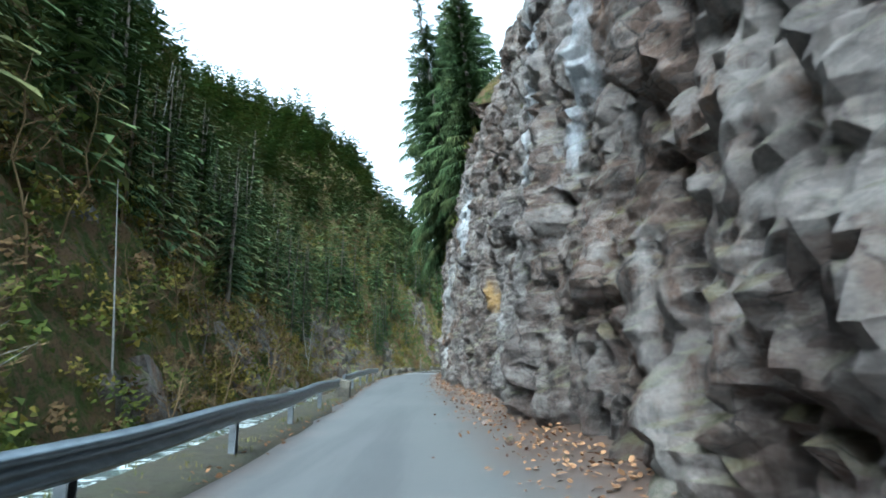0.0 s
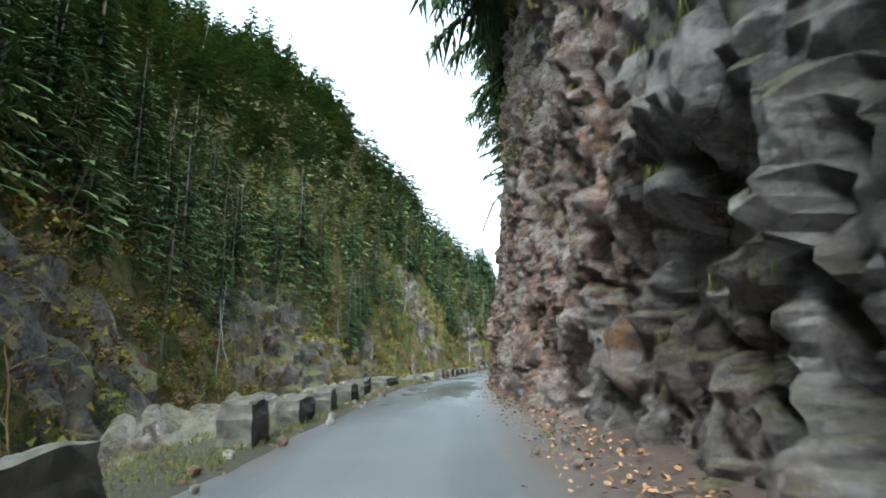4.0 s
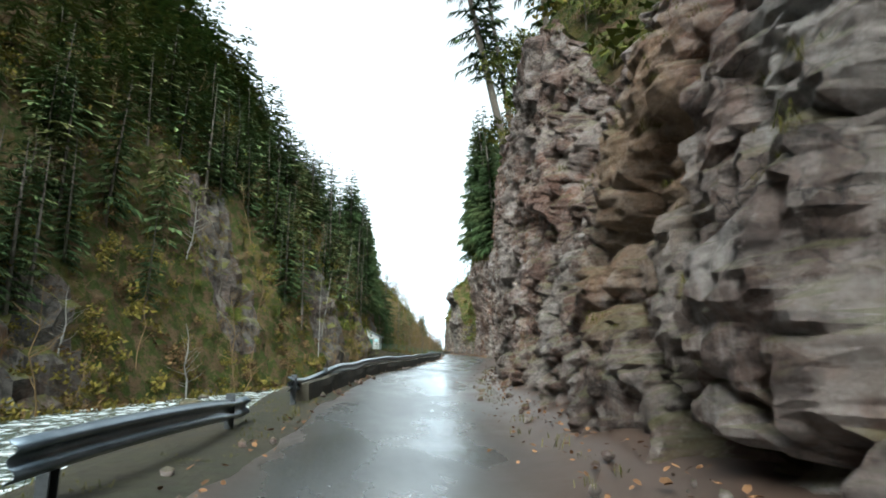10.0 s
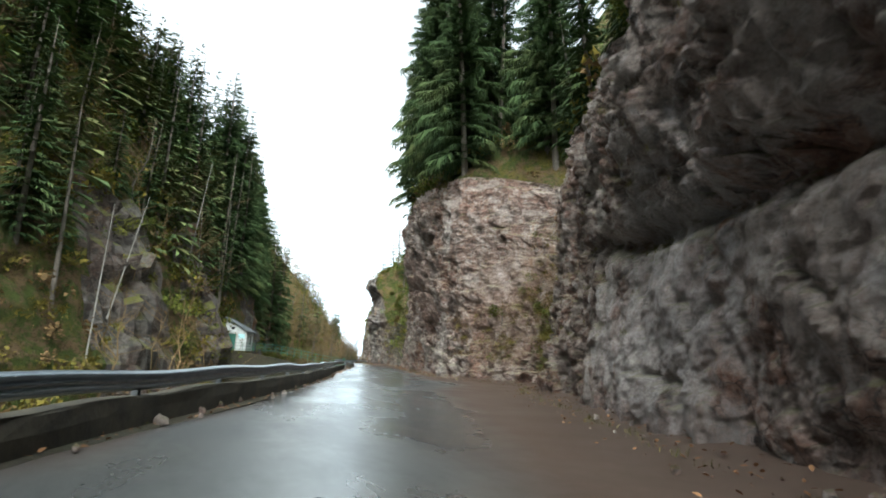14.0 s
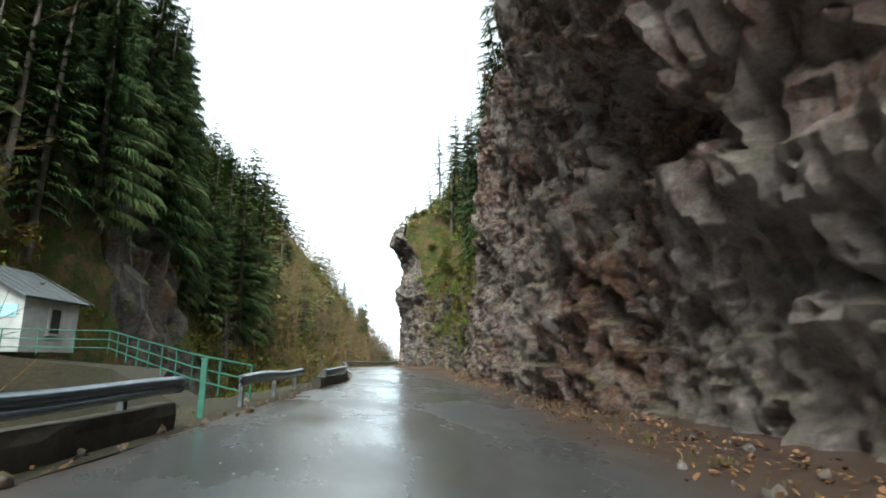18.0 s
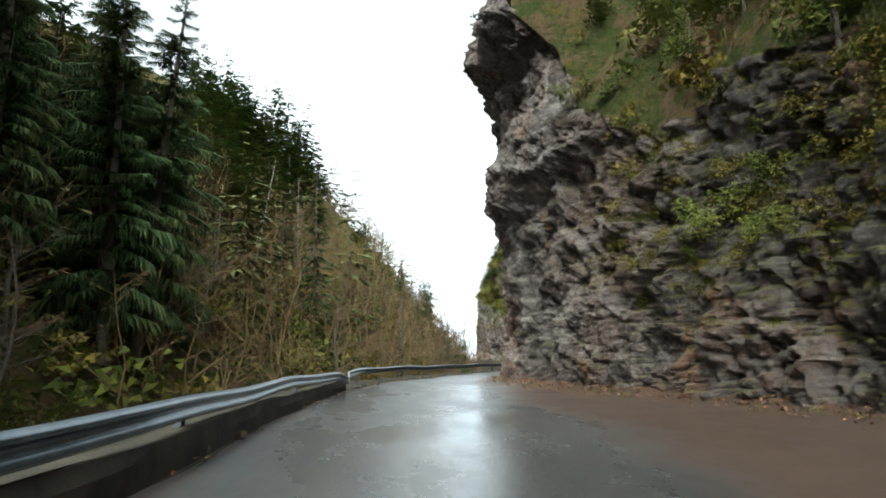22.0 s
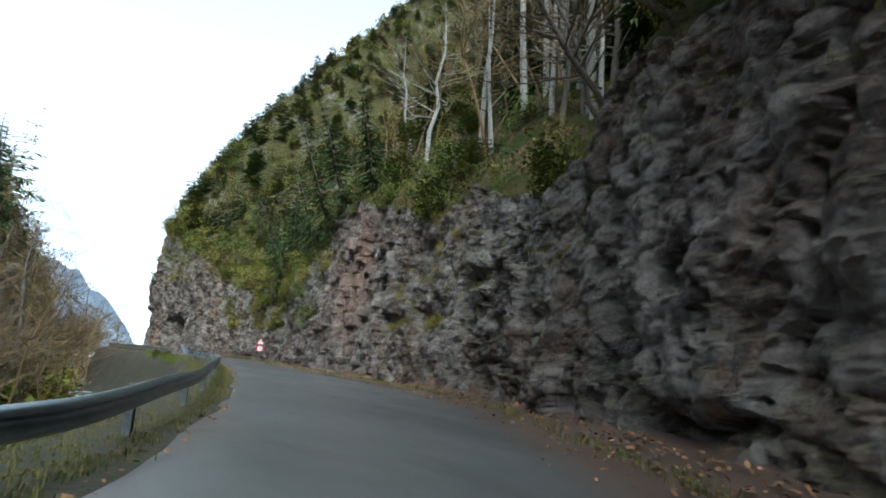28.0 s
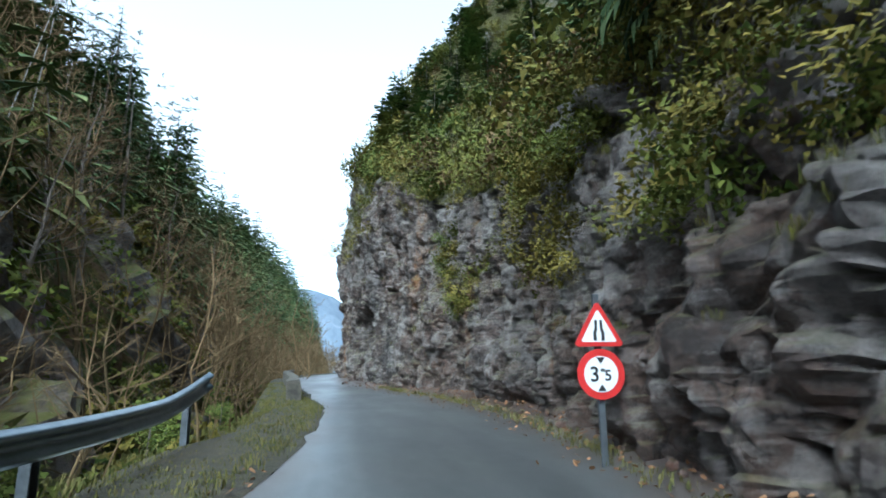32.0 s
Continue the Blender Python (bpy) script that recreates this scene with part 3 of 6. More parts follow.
MUD = table([(-40, 0.8), (120, 0.9), (140, 1.1), (155, 1.8), (168, 2.6), (184, 3.4), (198, 4.6), (208, 4.0), (216, 1.4), (225, 1.1), (250, 1.0), (258, 1.8), (268, 3.4), (278, 5.2), (288, 4.6), (297, 2.0), (303, 1.1), (330, 1.2), (345, 1.4), (372, 0.5), (480, 0.4)])
VERGE = table([(-40, 0.3), (46, 0.5), (70, 0.8), (76, 2.6), (86, 2.6), (92, 0.5), (130, 0.8), (136, 0.4), (232, 0.6), (300, 0.9), (345, 0.8), (372, 0.9), (380, 0.9), (392, 0.9), (402, 0.6), (480, 0.5)])
def stream_level(q):
    return np.interp(q, [0, 130, 205, 330], [-3.0, -3.0, -4.3, -4.7])

# ---- road and ground ----
s_road = np.arange(-38, S_END - 1, 0.8)
us = np.linspace(0, 1, 19)
left, right = EDGE(s_road) + 0.12 * vnoise(np.stack([s_road * 0.7, s_road * 0, s_road * 0], 1), 3), FOOT(s_road) + 0.9
U = left[:, None] + (right - left)[:, None] * us[None]
SS = np.repeat(s_road[:, None], len(us), 1)
XY = at(SS, U)
P = np.concatenate([XY, np.zeros((*SS.shape, 1))], -1).reshape(-1, 3)
P[:, 2] = 0.035 * vnoise(np.c_[P[:, :2] * 0.35, 0 * P[:, 2]], 5) + 0.012 * vnoise(np.c_[P[:, :2] * 1.6, 0 * P[:, 2]], 6)
P[:, 2] += np.clip((U.ravel() - (FOOT(SS.ravel()) - 0.75)) / 1.2, 0, 1) ** 1.5 * 0.35
road = part("road", mesh_of("road", P, grid_faces(len(s_road), len(us)), ASPHALT, True, np.stack([U.ravel() - (FOOT(SS.ravel()) - MUD(SS.ravel())), EDGE(SS.ravel()) + 0.15 - U.ravel()], 1)))
tagged(road, "wet narrow asphalt mountain road with brown mud at its edges", "road", kind="structure")

# the verge, the bank down to the stream and the stream's bed, up to the far side
s_b = np.arange(-38, S_END - 1, 1.0)
prof = [(0.0, -0.012), (0.5, 0.05), (1.0, 0.08), (1.5, -0.05), (2.2, -0.9), (3.2, -2.2), (4.6, -3.8), (6.0, -4.9), (9.0, -5.4), (16.0, -5.4), (30.0, -5.2), (60.0, -5.0)]
PU = np.array([p[0] for p in prof])
PZ = np.array([p[1] for p in prof])
SS = np.repeat(s_b[:, None], len(prof), 1)
squeeze = np.interp(s_b, [300, 325, 400, 480], [1, 0.6, 0.6, 0.6])[:, None]
BANK_WIDTH = np.interp(s_b, [-40, 46, 60, 88, 128, 136, 370, 380], [0.3, 0.3, 1, 0.6, 0.6, 1, 1, 0.5])[:, None]
PU = PU[None] - (1 - BANK_WIDTH) * np.clip(PU[None] - 0.9, 0, 5.1)
U = EDGE(s_b)[:, None] + 0.05 - PU * np.where(PU > 10, squeeze, 1) - np.clip(PU - 0.4, 0, 1) * VERGE(s_b)[:, None]
XY = at(SS, U)
Z = np.repeat(PZ[None], len(s_b), 0) + np.clip(PU / 2 - 0.4, 0, 1) * 0.55 * fbm(np.c_[XY.reshape(-1, 2) * 0.4, np.zeros(XY.size // 2)], 3, 9).reshape(SS.shape)
P = np.concatenate([XY, Z[..., None]], -1).reshape(-1, 3)
bank = part("ground", mesh_of("ground", P, grid_faces(*SS.shape)[:, ::-1], BANK, True))
tagged(bank, "grassy earth bank falling from the road to the stream", "ground", kind="structure")

# a low shelf of water-worn rock between the guard stones and the stream
s_k = np.arange(70, 134, 0.45)
d_k = np.linspace(0.75, 13.5, 32)
SS, D = np.meshgrid(s_k, d_k, indexing="ij")
P = np.concatenate([at(SS, EDGE(SS) - D), np.zeros((*SS.shape, 1))], -1).reshape(-1, 3)
va, ea = facets(P * np.array([0.3, 0.3, 1.0]), 211, 1.5)
vb, eb = facets(P * np.array([0.9, 0.9, 1.0]), 213, 1.5)
P[:, 2] = -0.5 - 0.05 * D.ravel() + 0.8 * va + 0.4 * vb - 0.4 * np.clip(0.12 - ea, 0, 0.12) / 0.12 + 0.3 * fbm(P * 0.5, 3, 217) - 2.6 * np.clip((D.ravel() - 10.5) / 3, 0, 1) ** 2 - 3.0 * (1 - np.interp(SS.ravel(), [70, 76, 128, 134], [0, 1, 1, 0]))
shelf_rock = part("ground_rock_shelf", mesh_of("ground_rock_shelf", P, grid_faces(*SS.shape), GREY_ROCK, False))
tagged(shelf_rock, "low dark shelf of water-worn rock beside the stream", "rock shelf", kind="structure")

q_w = np.arange(0, L_END, 3.0)
d_w = np.linspace(-34, 4, 16)
Q, D = np.meshgrid(q_w, d_w, indexing="ij")
P = np.concatenate([across(Q, D), stream_level(Q)[..., None]], -1).reshape(-1, 3)
stream = part("water", mesh_of("water", P, grid_faces(*Q.shape)[:, ::-1], WATER, True))
tagged(stream, "shallow rushing mountain stream with white foam", "stream", kind="structure")

# ---- the rock face beside the road ----
# hollows in the face: metres along, height, half length, half height, depth
HOLLOWS = [(210.4, 3.5, 0.8, 0.55, 1.0), (303.4, 3.3, 1.5, 0.7, 1.2), (224, 4.6, 2.2, 0.8, 0.7), (231, 5.2, 1.6, 0.9, 0.7), (219, 5.4, 1.5, 0.6, 0.6), (97, 6.5, 2.0, 1.4, 0.7), (44, 7.5, 2.2, 1.6, 0.8), (366, 2.7, 1.4, 0.45, 0.7), (381, 1.9, 1.3, 0.8, 0.7), (418, 3.0, 3.0, 1.3, 1.6), (358, 3.9, 1.6, 0.4, 0.7), (26, 4.2, 1.3, 1.1, 0.7)]


def cliff_shape(s, z):
    """Sideways place of the bare face at s metres along and z metres up, before its roughness."""
    u = FOOT(s) + LEAN(s) * np.maximum(z, 0)
    bulge = np.exp(-((z - OVER_AT(s)) / np.where(z > OVER_AT(s), np.where(np.asarray(s) > 270, 2.4, 5.5), OVER_LOW(s))) ** 2)
    shelf = np.interp(s, [290, 297, 301, 306, 314], [0, 1.2, 1.9, 1.2, 0]) * np.exp(-((z - 10.4) / 1.9) ** 2)
    # a long crevice under an overhanging roof of rock, and smaller hollows
    here = np.interp(s, [164, 168, 185, 190], [0, 1, 1, 0])
    crack = np.interp(s, [164, 168, 177, 183, 190], [3.3, 3.6, 4.1, 4.6, 5.9])
    roof = np.clip((z - crack) / 0.8, 0, 1) * np.clip(1 - (z - crack - 3.0) / 4.0, 0, 1)
    slot = np.exp(-((z - crack + 0.1) / 0.3) ** 2)
    u = u - here * ((0.45 + 0.3 * np.sin(s * 0.9) * np.sin(z * 1.3 + 0.5 * s)) * roof - 0.6 * slot)
    for s0, z0, ws, wz, deep in HOLLOWS:
        u = u + deep * np.exp(-((s - s0) / ws) ** 4 - ((z - z0) / wz) ** 4)
    slant = np.exp(-((z - 6.8 + 0.59 * (s - 285.5)) / 0.22) ** 2) * np.interp(s, [280, 283, 291, 293], [0, 1, 1, 0])
    return u - OVER(s) * bulge - shelf + 0.6 * slant


def rough_rock(p, s):
    """How far the rock stands out at points p: large buttresses, blocks, beds and chips."""
    big = fbm(p * np.array([0.13, 0.13, 0.1]), 3, 21)
    w = p + 0.55 * np.stack([fbm(p * 0.7, 2, 61), fbm(p * 0.7, 2, 65), fbm(p * 0.7, 2, 69)], 1)
    v, e = facets(w * np.array([0.38, 0.38, 0.22]), 31, 1.1)
    v2, e2 = facets(w * np.array([0.95, 0.95, 0.55]), 41, 1.25)
    v3, e3 = facets(p * np.array([2.2, 2.2, 1.5]), 47, 1.3)
    v4, e4 = facets(p * np.array([4.3, 4.3, 3.6]), 49, 1.6)
    out = 0.5 * big + 0.6 * v - 0.3 * np.clip(0.09 - e, 0, 0.09) / 0.09
    out += 0.27 * v2 - 0.18 * np.clip(0.1 - e2, 0, 0.1) / 0.1 + 0.22 * v3 - 0.1 * np.clip(0.12 - e3, 0, 0.12) / 0.12 + 0.11 * v4
    out += 0.42 * (0.35 - np.abs(fbm(p * np.array([0.55, 0.55, 0.38]), 5, 52, 0.62)))
    out -= 0.7 * np.clip(vnoise(w * np.array([0.6, 0.6, 0.7]), 58) - 0.4, 0, 1)
    # bedding: thin layers that stand out unevenly
    lay = p[:, 2] * 1.55 + 0.1 * p[:, 1] + 0.9 * vnoise(p * 0.22, 55)
    n = np.floor(lay).astype(np.int64)
    bed = lattice(n, n * 0 + np.floor(s / 9).astype(np.int64), n * 0, 57) - 0.5 - 0.6 * np.clip(0.16 - (lay - n), 0, 0.16) / 0.16
    amount = np.interp(s, [-40, 190, 200, 262, 268, 284, 300, 312, 345, 480], [0.03, 0.03, 0.1, 0.1, 0.05, 0.16, 0.2, 0.0, 0.0, 0.03])
    # ledges: beds that lean outwards as they rise and break off above, dark underneath
    lay = p[:, 2] * 0.62 + 0.03 * s + 1.1 * vnoise(p * 0.16, 151) + 0.35 * vnoise(p * 0.6, 153)
    n = np.floor(lay).astype(np.int64)
    size = lattice(n, np.floor(s / 3.1 + 0.8 * vnoise(p * 0.3, 155)).astype(np.int64), n * 0, 157)
    ledge = ((lay - n) ** 1.3 * size - 0.25) * np.interp(s, [-40, 0, 140, 164, 168, 186, 192, 206, 262, 300, 312, 335, 345, 372, 480], [0.12, 0.12, 0.15, 0.15, 0.08, 0.08, 0.2, 0.65, 0.5, 0.5, 0.2, 0.2, 0.15, 0.15, 0.4])
    # jointed columns of square blocks
    col = np.floor(s / 0.62 + 0.25 * vnoise(p * 0.5, 161)).astype(np.int64)
    row = np.floor(p[:, 2] / 0.75 + lattice(col, col * 0, col * 0, 163) + 0.2 * vnoise(p * 0.8, 165)).astype(np.int64)
    block = (0.75 * lattice(col, row, col * 0, 167) + 0.6 * lattice(col, col * 0, col * 0, 169) - 0.65) * np.interp(s, [365, 367.5, 375, 378], [0, 1.0, 1.0, 0])
    return out * (1 - np.interp(s, [365, 367.5, 375, 378], [0, 0.6, 0.6, 0])) + block + amount * bed + ledge + 0.06 * fbm(p * 2.3, 3, 51)


C_STEP = 0.13
s_c = np.arange(-30, 452, C_STEP)
rows_c = 122
vv = np.linspace(0, 1, rows_c) ** 1.15
SS = np.repeat(s_c[:, None], rows_c, 1)
Z = -0.5 + vv[None] * (TOP(s_c) + 0.5 + 0.9 * vnoise(np.stack([s_c * 0.3, s_c * 0, s_c * 0 + 4], 1), 8))[:, None]
U = cliff_shape(SS, Z)
XY = at(SS, U)
P = np.concatenate([XY, Z[..., None]], -1).reshape(-1, 3)
wall_below = np.interp(SS.ravel(), [164, 168, 186, 190], [0, 1, 1, 0]) * (Z.ravel() < np.interp(SS.ravel(), [164, 168, 177, 183, 190], [3.3, 3.6, 4.1, 4.6, 5.9]))
out = rough_rock(P, SS.ravel()) * (1 - 0.5 * wall_below) * np.interp(SS.ravel(), [-40, 328, 338, 368, 376, 480], [1, 1, 0.65, 0.75, 0.85, 0.95]) * np.clip((Z.ravel() + 0.9) / 1.6, 0.25, 1)
soft = np.pad(out.reshape(len(s_c), rows_c), 1, mode="edge")
out = (0.88 * soft[1:-1, 1:-1] + 0.03 * (soft[:-2, 1:-1] + soft[2:, 1:-1] + soft[1:-1, :-2] + soft[1:-1, 2:])).ravel()
n2 = np.stack([np.interp(SS.ravel(), R_S, R_N[:, k]) for k in (0, 1)], 1)
P[:, :2] -= n2 * (out * 0.95 - 0.15)[:, None]
P[:, 2] += 0.1 * out * np.clip(Z.ravel() / 2, 0, 1)
uu = U.ravel() - out * 0.95 + 0.15
F = grid_faces(len(s_c), rows_c)[:, ::-1]
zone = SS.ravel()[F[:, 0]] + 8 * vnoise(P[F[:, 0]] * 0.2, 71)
# Recess around 264 to 288: mossy rock with shade darkened into its colour.
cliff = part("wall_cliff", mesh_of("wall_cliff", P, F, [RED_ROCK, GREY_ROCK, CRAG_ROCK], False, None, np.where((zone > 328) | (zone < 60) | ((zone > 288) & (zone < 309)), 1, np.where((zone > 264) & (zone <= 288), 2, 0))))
tagged(cliff, "jagged wet reddish-grey rock face cut beside the road", "cliff", kind="structure")
TOP_P = P.reshape(len(s_c), rows_c, 3)[:, -1]

# ---- the slope above the rock face ----
RISE = table([(-40, 1.0), (60, 1.1), (115, 0.9), (140, 0.8), (200, 0.7), (260, 0.9), (272, 1.7), (291, 2.1), (297, 0.8), (304, 0.9), (330, 1.2), (345, 1.4), (372, 1.3), (388, 1.0), (402, 0.85), (420, 0.9), (440, 1.25), (480, 1.25)])
STEEPER = table([(-40, -0.0045), (300, -0.0045), (345, 0.0), (480, 0.0)])
KNEE = table([(-40, 0), (422, 0), (442, 9), (480, 9)])
s_h = s_c[::8]
d_h = np.r_[0, 0.6, 1.4, 2.3, 3.3, 4.5, 5.8, 7.2, 8.8, 10.5, 12.5, 15, 18, 21.5, 26, 32, 39, 46, 56, 68, 84, 110]


def slope_right(s, d):
    """World place on the slope, d metres back from the cliff's top edge."""
    k = np.clip((np.asarray(s) - s_c[0]) / C_STEP, 0, len(s_c) - 1).astype(int)
    base = TOP_P[k]
    n = np.stack([np.interp(s, R_S, R_N[:, j]) for j in (0, 1)], -1)
    d = np.asarray(d, float)
    xy = base[..., :2] + n * d[..., None]
    z = base[..., 2] + RISE(s) * d * (1 + STEEPER(s) * np.minimum(d, 40)) + KNEE(s) * (1 - np.exp(-d / 3)) + np.clip(d / 4, 0, 1) * 1.3 * fbm(np.c_[xy.reshape(-1, 2) * 0.11, np.zeros(xy.size // 2)], 3, 81).reshape(d.shape)
    return np.concatenate([xy, z[..., None]], -1)


SS, D = np.meshgrid(s_h, d_h, indexing="ij")
P = slope_right(SS, D).reshape(-1, 3)
P[:, 2] += np.clip(D.ravel() / 3, 0, 1) * (0.5 * fbm(P * 0.5, 3, 83) + 0.3 * fbm(P * 1.3, 2, 87))
P[:: len(d_h), 2] -= 0.15
hill = part("hillside_above", mesh_of("hillside_above", P, grid_faces(*SS.shape)[:, ::-1], [FOREST_FLOOR, GRASSY_SLOPE], False, None, np.where(SS.ravel()[grid_faces(*SS.shape)[:, 0]] + 6 * vnoise(P[grid_faces(*SS.shape)[:, 0]] * 0.1, 73) > 392, 1, 0)))
tagged(hill, "steep wooded slope of earth and moss above the rock face", "hillside", kind="structure")

# ---- the far side of the gorge ----
STEEP = table([(0, 2.11), (200, 2.1), (240, 2.24), (270, 2.56), (290, 2.39), (310, 2.49), (330, 2.8), (338, 5.0), (350, 5.0), (357, 2.0), (375, 1.19), (400, 0.82), (430, 0.72), (460, 0.74), (490, 1.44), (520, 1.35), (560, 1.44), (620, 1.44), (700, 2.28), (760, 2.37)])
HIGH = table([(0, 127), (200, 132), (240, 152), (270, 139), (290, 110), (310, 76), (328, 80), (338, 48), (350, 48), (361, 78), (400, 84), (430, 92), (460, 102), (490, 120), (520, 120), (560, 99), (620, 72), (700, 70), (760, 68)])


def slope_left(q, d):
    xy = across(q, d)
    q, d = np.broadcast_arrays(np.asarray(q, float), np.asarray(d, float))
    p = np.c_[xy.reshape(-1, 2), np.zeros(xy.size // 2)]
    rise = STEEP(q) * np.maximum(d, 0)
    z = HIGH(q) * (1 - np.exp(-rise / HIGH(q) * 1.25))
    z = z - 5.2 + np.minimum(d, 0) * 0.3
    z = z + np.clip(d / 6, 0.15, 1) * (3.0 * fbm(p * 0.035, 3, 91).reshape(d.shape) + 1.2 * fbm(p * 0.16, 3, 95).reshape(d.shape))
    return np.concatenate([xy, z[..., None]], -1)


q_l = np.arange(0, L_END, 0.8)
d_l = np.r_[-6, -3, -1.5, np.arange(-0.5, 15, 0.5), np.arange(15, 40, 1.8), 42, 46, 52, 60, 72, 90, 115]
Q, D = np.meshgrid(q_l, d_l, indexing="ij")
PL = slope_left(Q, D)
# bare crags: shelves of rock that stand out of the wood near the water
p = PL.reshape(-1, 3)
q_, d_ = Q.ravel(), D.ravel()
crag = np.clip(fbm(p * np.array([0.05, 0.05, 0.03]), 3, 101) * 1.3 - 0.5, 0, 1) * np.clip(1.1 - d_ / 18, 0, 1)
for c, w, lo, hi, k in ((70, 10, -2, 1, 0.7), (128, 10, -1, 4, 0.7), (152, 9, -1, 5, 0.9), (212, 18, -1, 8, 1.0), (240, 9, -1, 5, 0.8), (274, 5, 3, 12, 0.9), (300, 6, 1, 8, 1.0), (318, 6, 1, 9, 1.0), (345, 9, -1, 6, 1.0), (357, 4, 2, 7, 0.8), (476, 5, 0, 8, 1.0), (494, 4.5, -1, 9, 1.1), (512, 5, 2, 9, 0.9), (560, 30, 20, 40, 0.8)):
    crag = np.maximum(crag, k * np.exp(-((q_ - c) / w) ** 2) * np.clip((d_ - lo + 1.5) / 1.5, 0, 1) * np.clip((hi + 2 - d_) / 2, 0, 1))
crag = np.maximum(crag, np.clip(1 - (d_ + 1) / 2.5, 0, 1) * 0.6)
v, e = facets(p * np.array([0.22, 0.22, 0.26]), 111, 1.3)
v2, e2 = facets(p * np.array([0.62, 0.62, 0.7]), 113, 1.4)
v3, e3 = facets(p * np.array([1.3, 1.3, 1.5]), 117, 1.4)
push = crag * (0.6 + 1.6 * v + 1.0 * v2 + 0.6 * v3 - 0.6 * np.clip(0.15 - e, 0, 0.15) / 0.15 + 0.8 * fbm(p * 0.5, 4, 119))
nl = np.stack([np.interp(Q.ravel(), L_S, L_N[:, k]) for k in (0, 1)], 1)
push = push + (1 - crag) * np.clip(d_ / 4, 0, 1) * (0.6 * fbm(p * 0.45, 3, 121) + 0.35 * fbm(p * 1.2, 2, 125))
p[:, :2] += nl * push[:, None]
p[:, 2] += 0.5 * push
F = grid_faces(*Q.shape)[:, ::-1]
fc = crag[F].mean(1) + 0.15 * vnoise(p[F[:, 0]] * 0.3, 7)
far_slope = part("hillside_across", mesh_of("hillside_across", p, F, [FOREST_FLOOR, CRAG_ROCK], False, None, np.where(fc > 0.38, 1, 0)))
tagged(far_slope, "steep wooded far side of the gorge with grey crags", "hillside", kind="structure")
CRAG = fc

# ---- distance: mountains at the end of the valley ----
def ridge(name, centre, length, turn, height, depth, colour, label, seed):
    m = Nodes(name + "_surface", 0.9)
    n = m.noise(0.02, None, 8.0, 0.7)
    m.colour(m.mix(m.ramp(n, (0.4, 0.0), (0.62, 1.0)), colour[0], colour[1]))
    x = np.linspace(-1, 1, 61)
    y = np.linspace(-1, 1, 25)
    X, Y = np.meshgrid(x, y, indexing="ij")
    pr = np.c_[X.ravel() * 3, Y.ravel() * 2, np.zeros(X.size)]
    hgt = height * (1 - np.abs(Y)) ** 0.9 * (1 - np.abs(X) ** 2.4) * (1 + 0.35 * fbm(pr, 4, seed).reshape(X.shape))
    hgt = hgt + 0.06 * height * fbm(pr * 5, 4, seed + 9).reshape(X.shape) * (1 - np.abs(Y)) - 12
    c, s_ = math.cos(radians(turn)), math.sin(radians(turn))
    px, py = X * length / 2, Y * depth / 2
    P = np.stack([centre[0] + c * px - s_ * py, centre[1] + s_ * px + c * py, hgt], -1).reshape(-1, 3)
    ob = part(name, mesh_of(name, P, grid_faces(*X.shape)[:, ::-1][:, ::-1], m.mat, True))
    return tagged(ob, label, "mountain", kind="structure")


# Aerial haze is put into both ridges' base colours; the far one also has snow.
ridge("backdrop_mountain", (-150, 985), 580, 5, 160, 300, ((0.08, 0.105, 0.14), (0.15, 0.18, 0.22)), "distant mountain spur with blue-grey haze painted in its colour", 15)
ridge("backdrop_snow_mountain", (260, 2190), 2000, 0, 400, 700, ((0.34, 0.4, 0.47), (0.7, 0.74, 0.79)), "distant mountain dusted with snow, paled by painted haze", 25)

# the ground sheet that reaches the horizon under everything
sheet = np.array([(-4000, -4000, -14), (4000, -4000, -14), (4000, 4500, -14), (-4000, 4500, -14)], float)
plainland = part("ground_far", mesh_of("ground_far", sheet, [[0, 1, 2, 3]], FOREST_FLOOR))
tagged(plainland, "wooded valley ground out to the horizon", "ground", kind="structure")

# ---- trees ----
def tube(points, radii, sides=6):
    """Vertices and triangles of a tapering limb through points."""
    pts = [Vector(p) for p in points]
    verts, faces = [], []
    for k, p in enumerate(pts):
        way = (pts[min(k + 1, len(pts) - 1)] - pts[max(k - 1, 0)]).normalized()
        side = way.orthogonal().normalized()
        other = way.cross(side)
        for j in range(sides):
            a = 2 * math.pi * j / sides
            verts.append(p + (side * math.cos(a) + other * math.sin(a)) * radii[k])
    for k in range(len(pts) - 1):
        for j in range(sides):
            a, b = k * sides + j, k * sides + (j + 1) % sides
            c, d = a + sides, b + sides
            faces += [(a, b, d), (a, d, c)]
    return verts, faces


class Soup:
    """Gathers triangles of one mesh."""

    def __init__(self):
        self.v, self.f = [], []

    def add(self, verts, faces):
        n = len(self.v)
        self.v += [tuple(p) for p in verts]
        self.f += [tuple(i + n for i in t) for t in faces]

    def tri(self, a, b, c):
        self.add((a, b, c), ((0, 1, 2),))

    def mesh(self, name, mat, smooth=False):
        return mesh_of(name, self.v, self.f, mat, smooth)


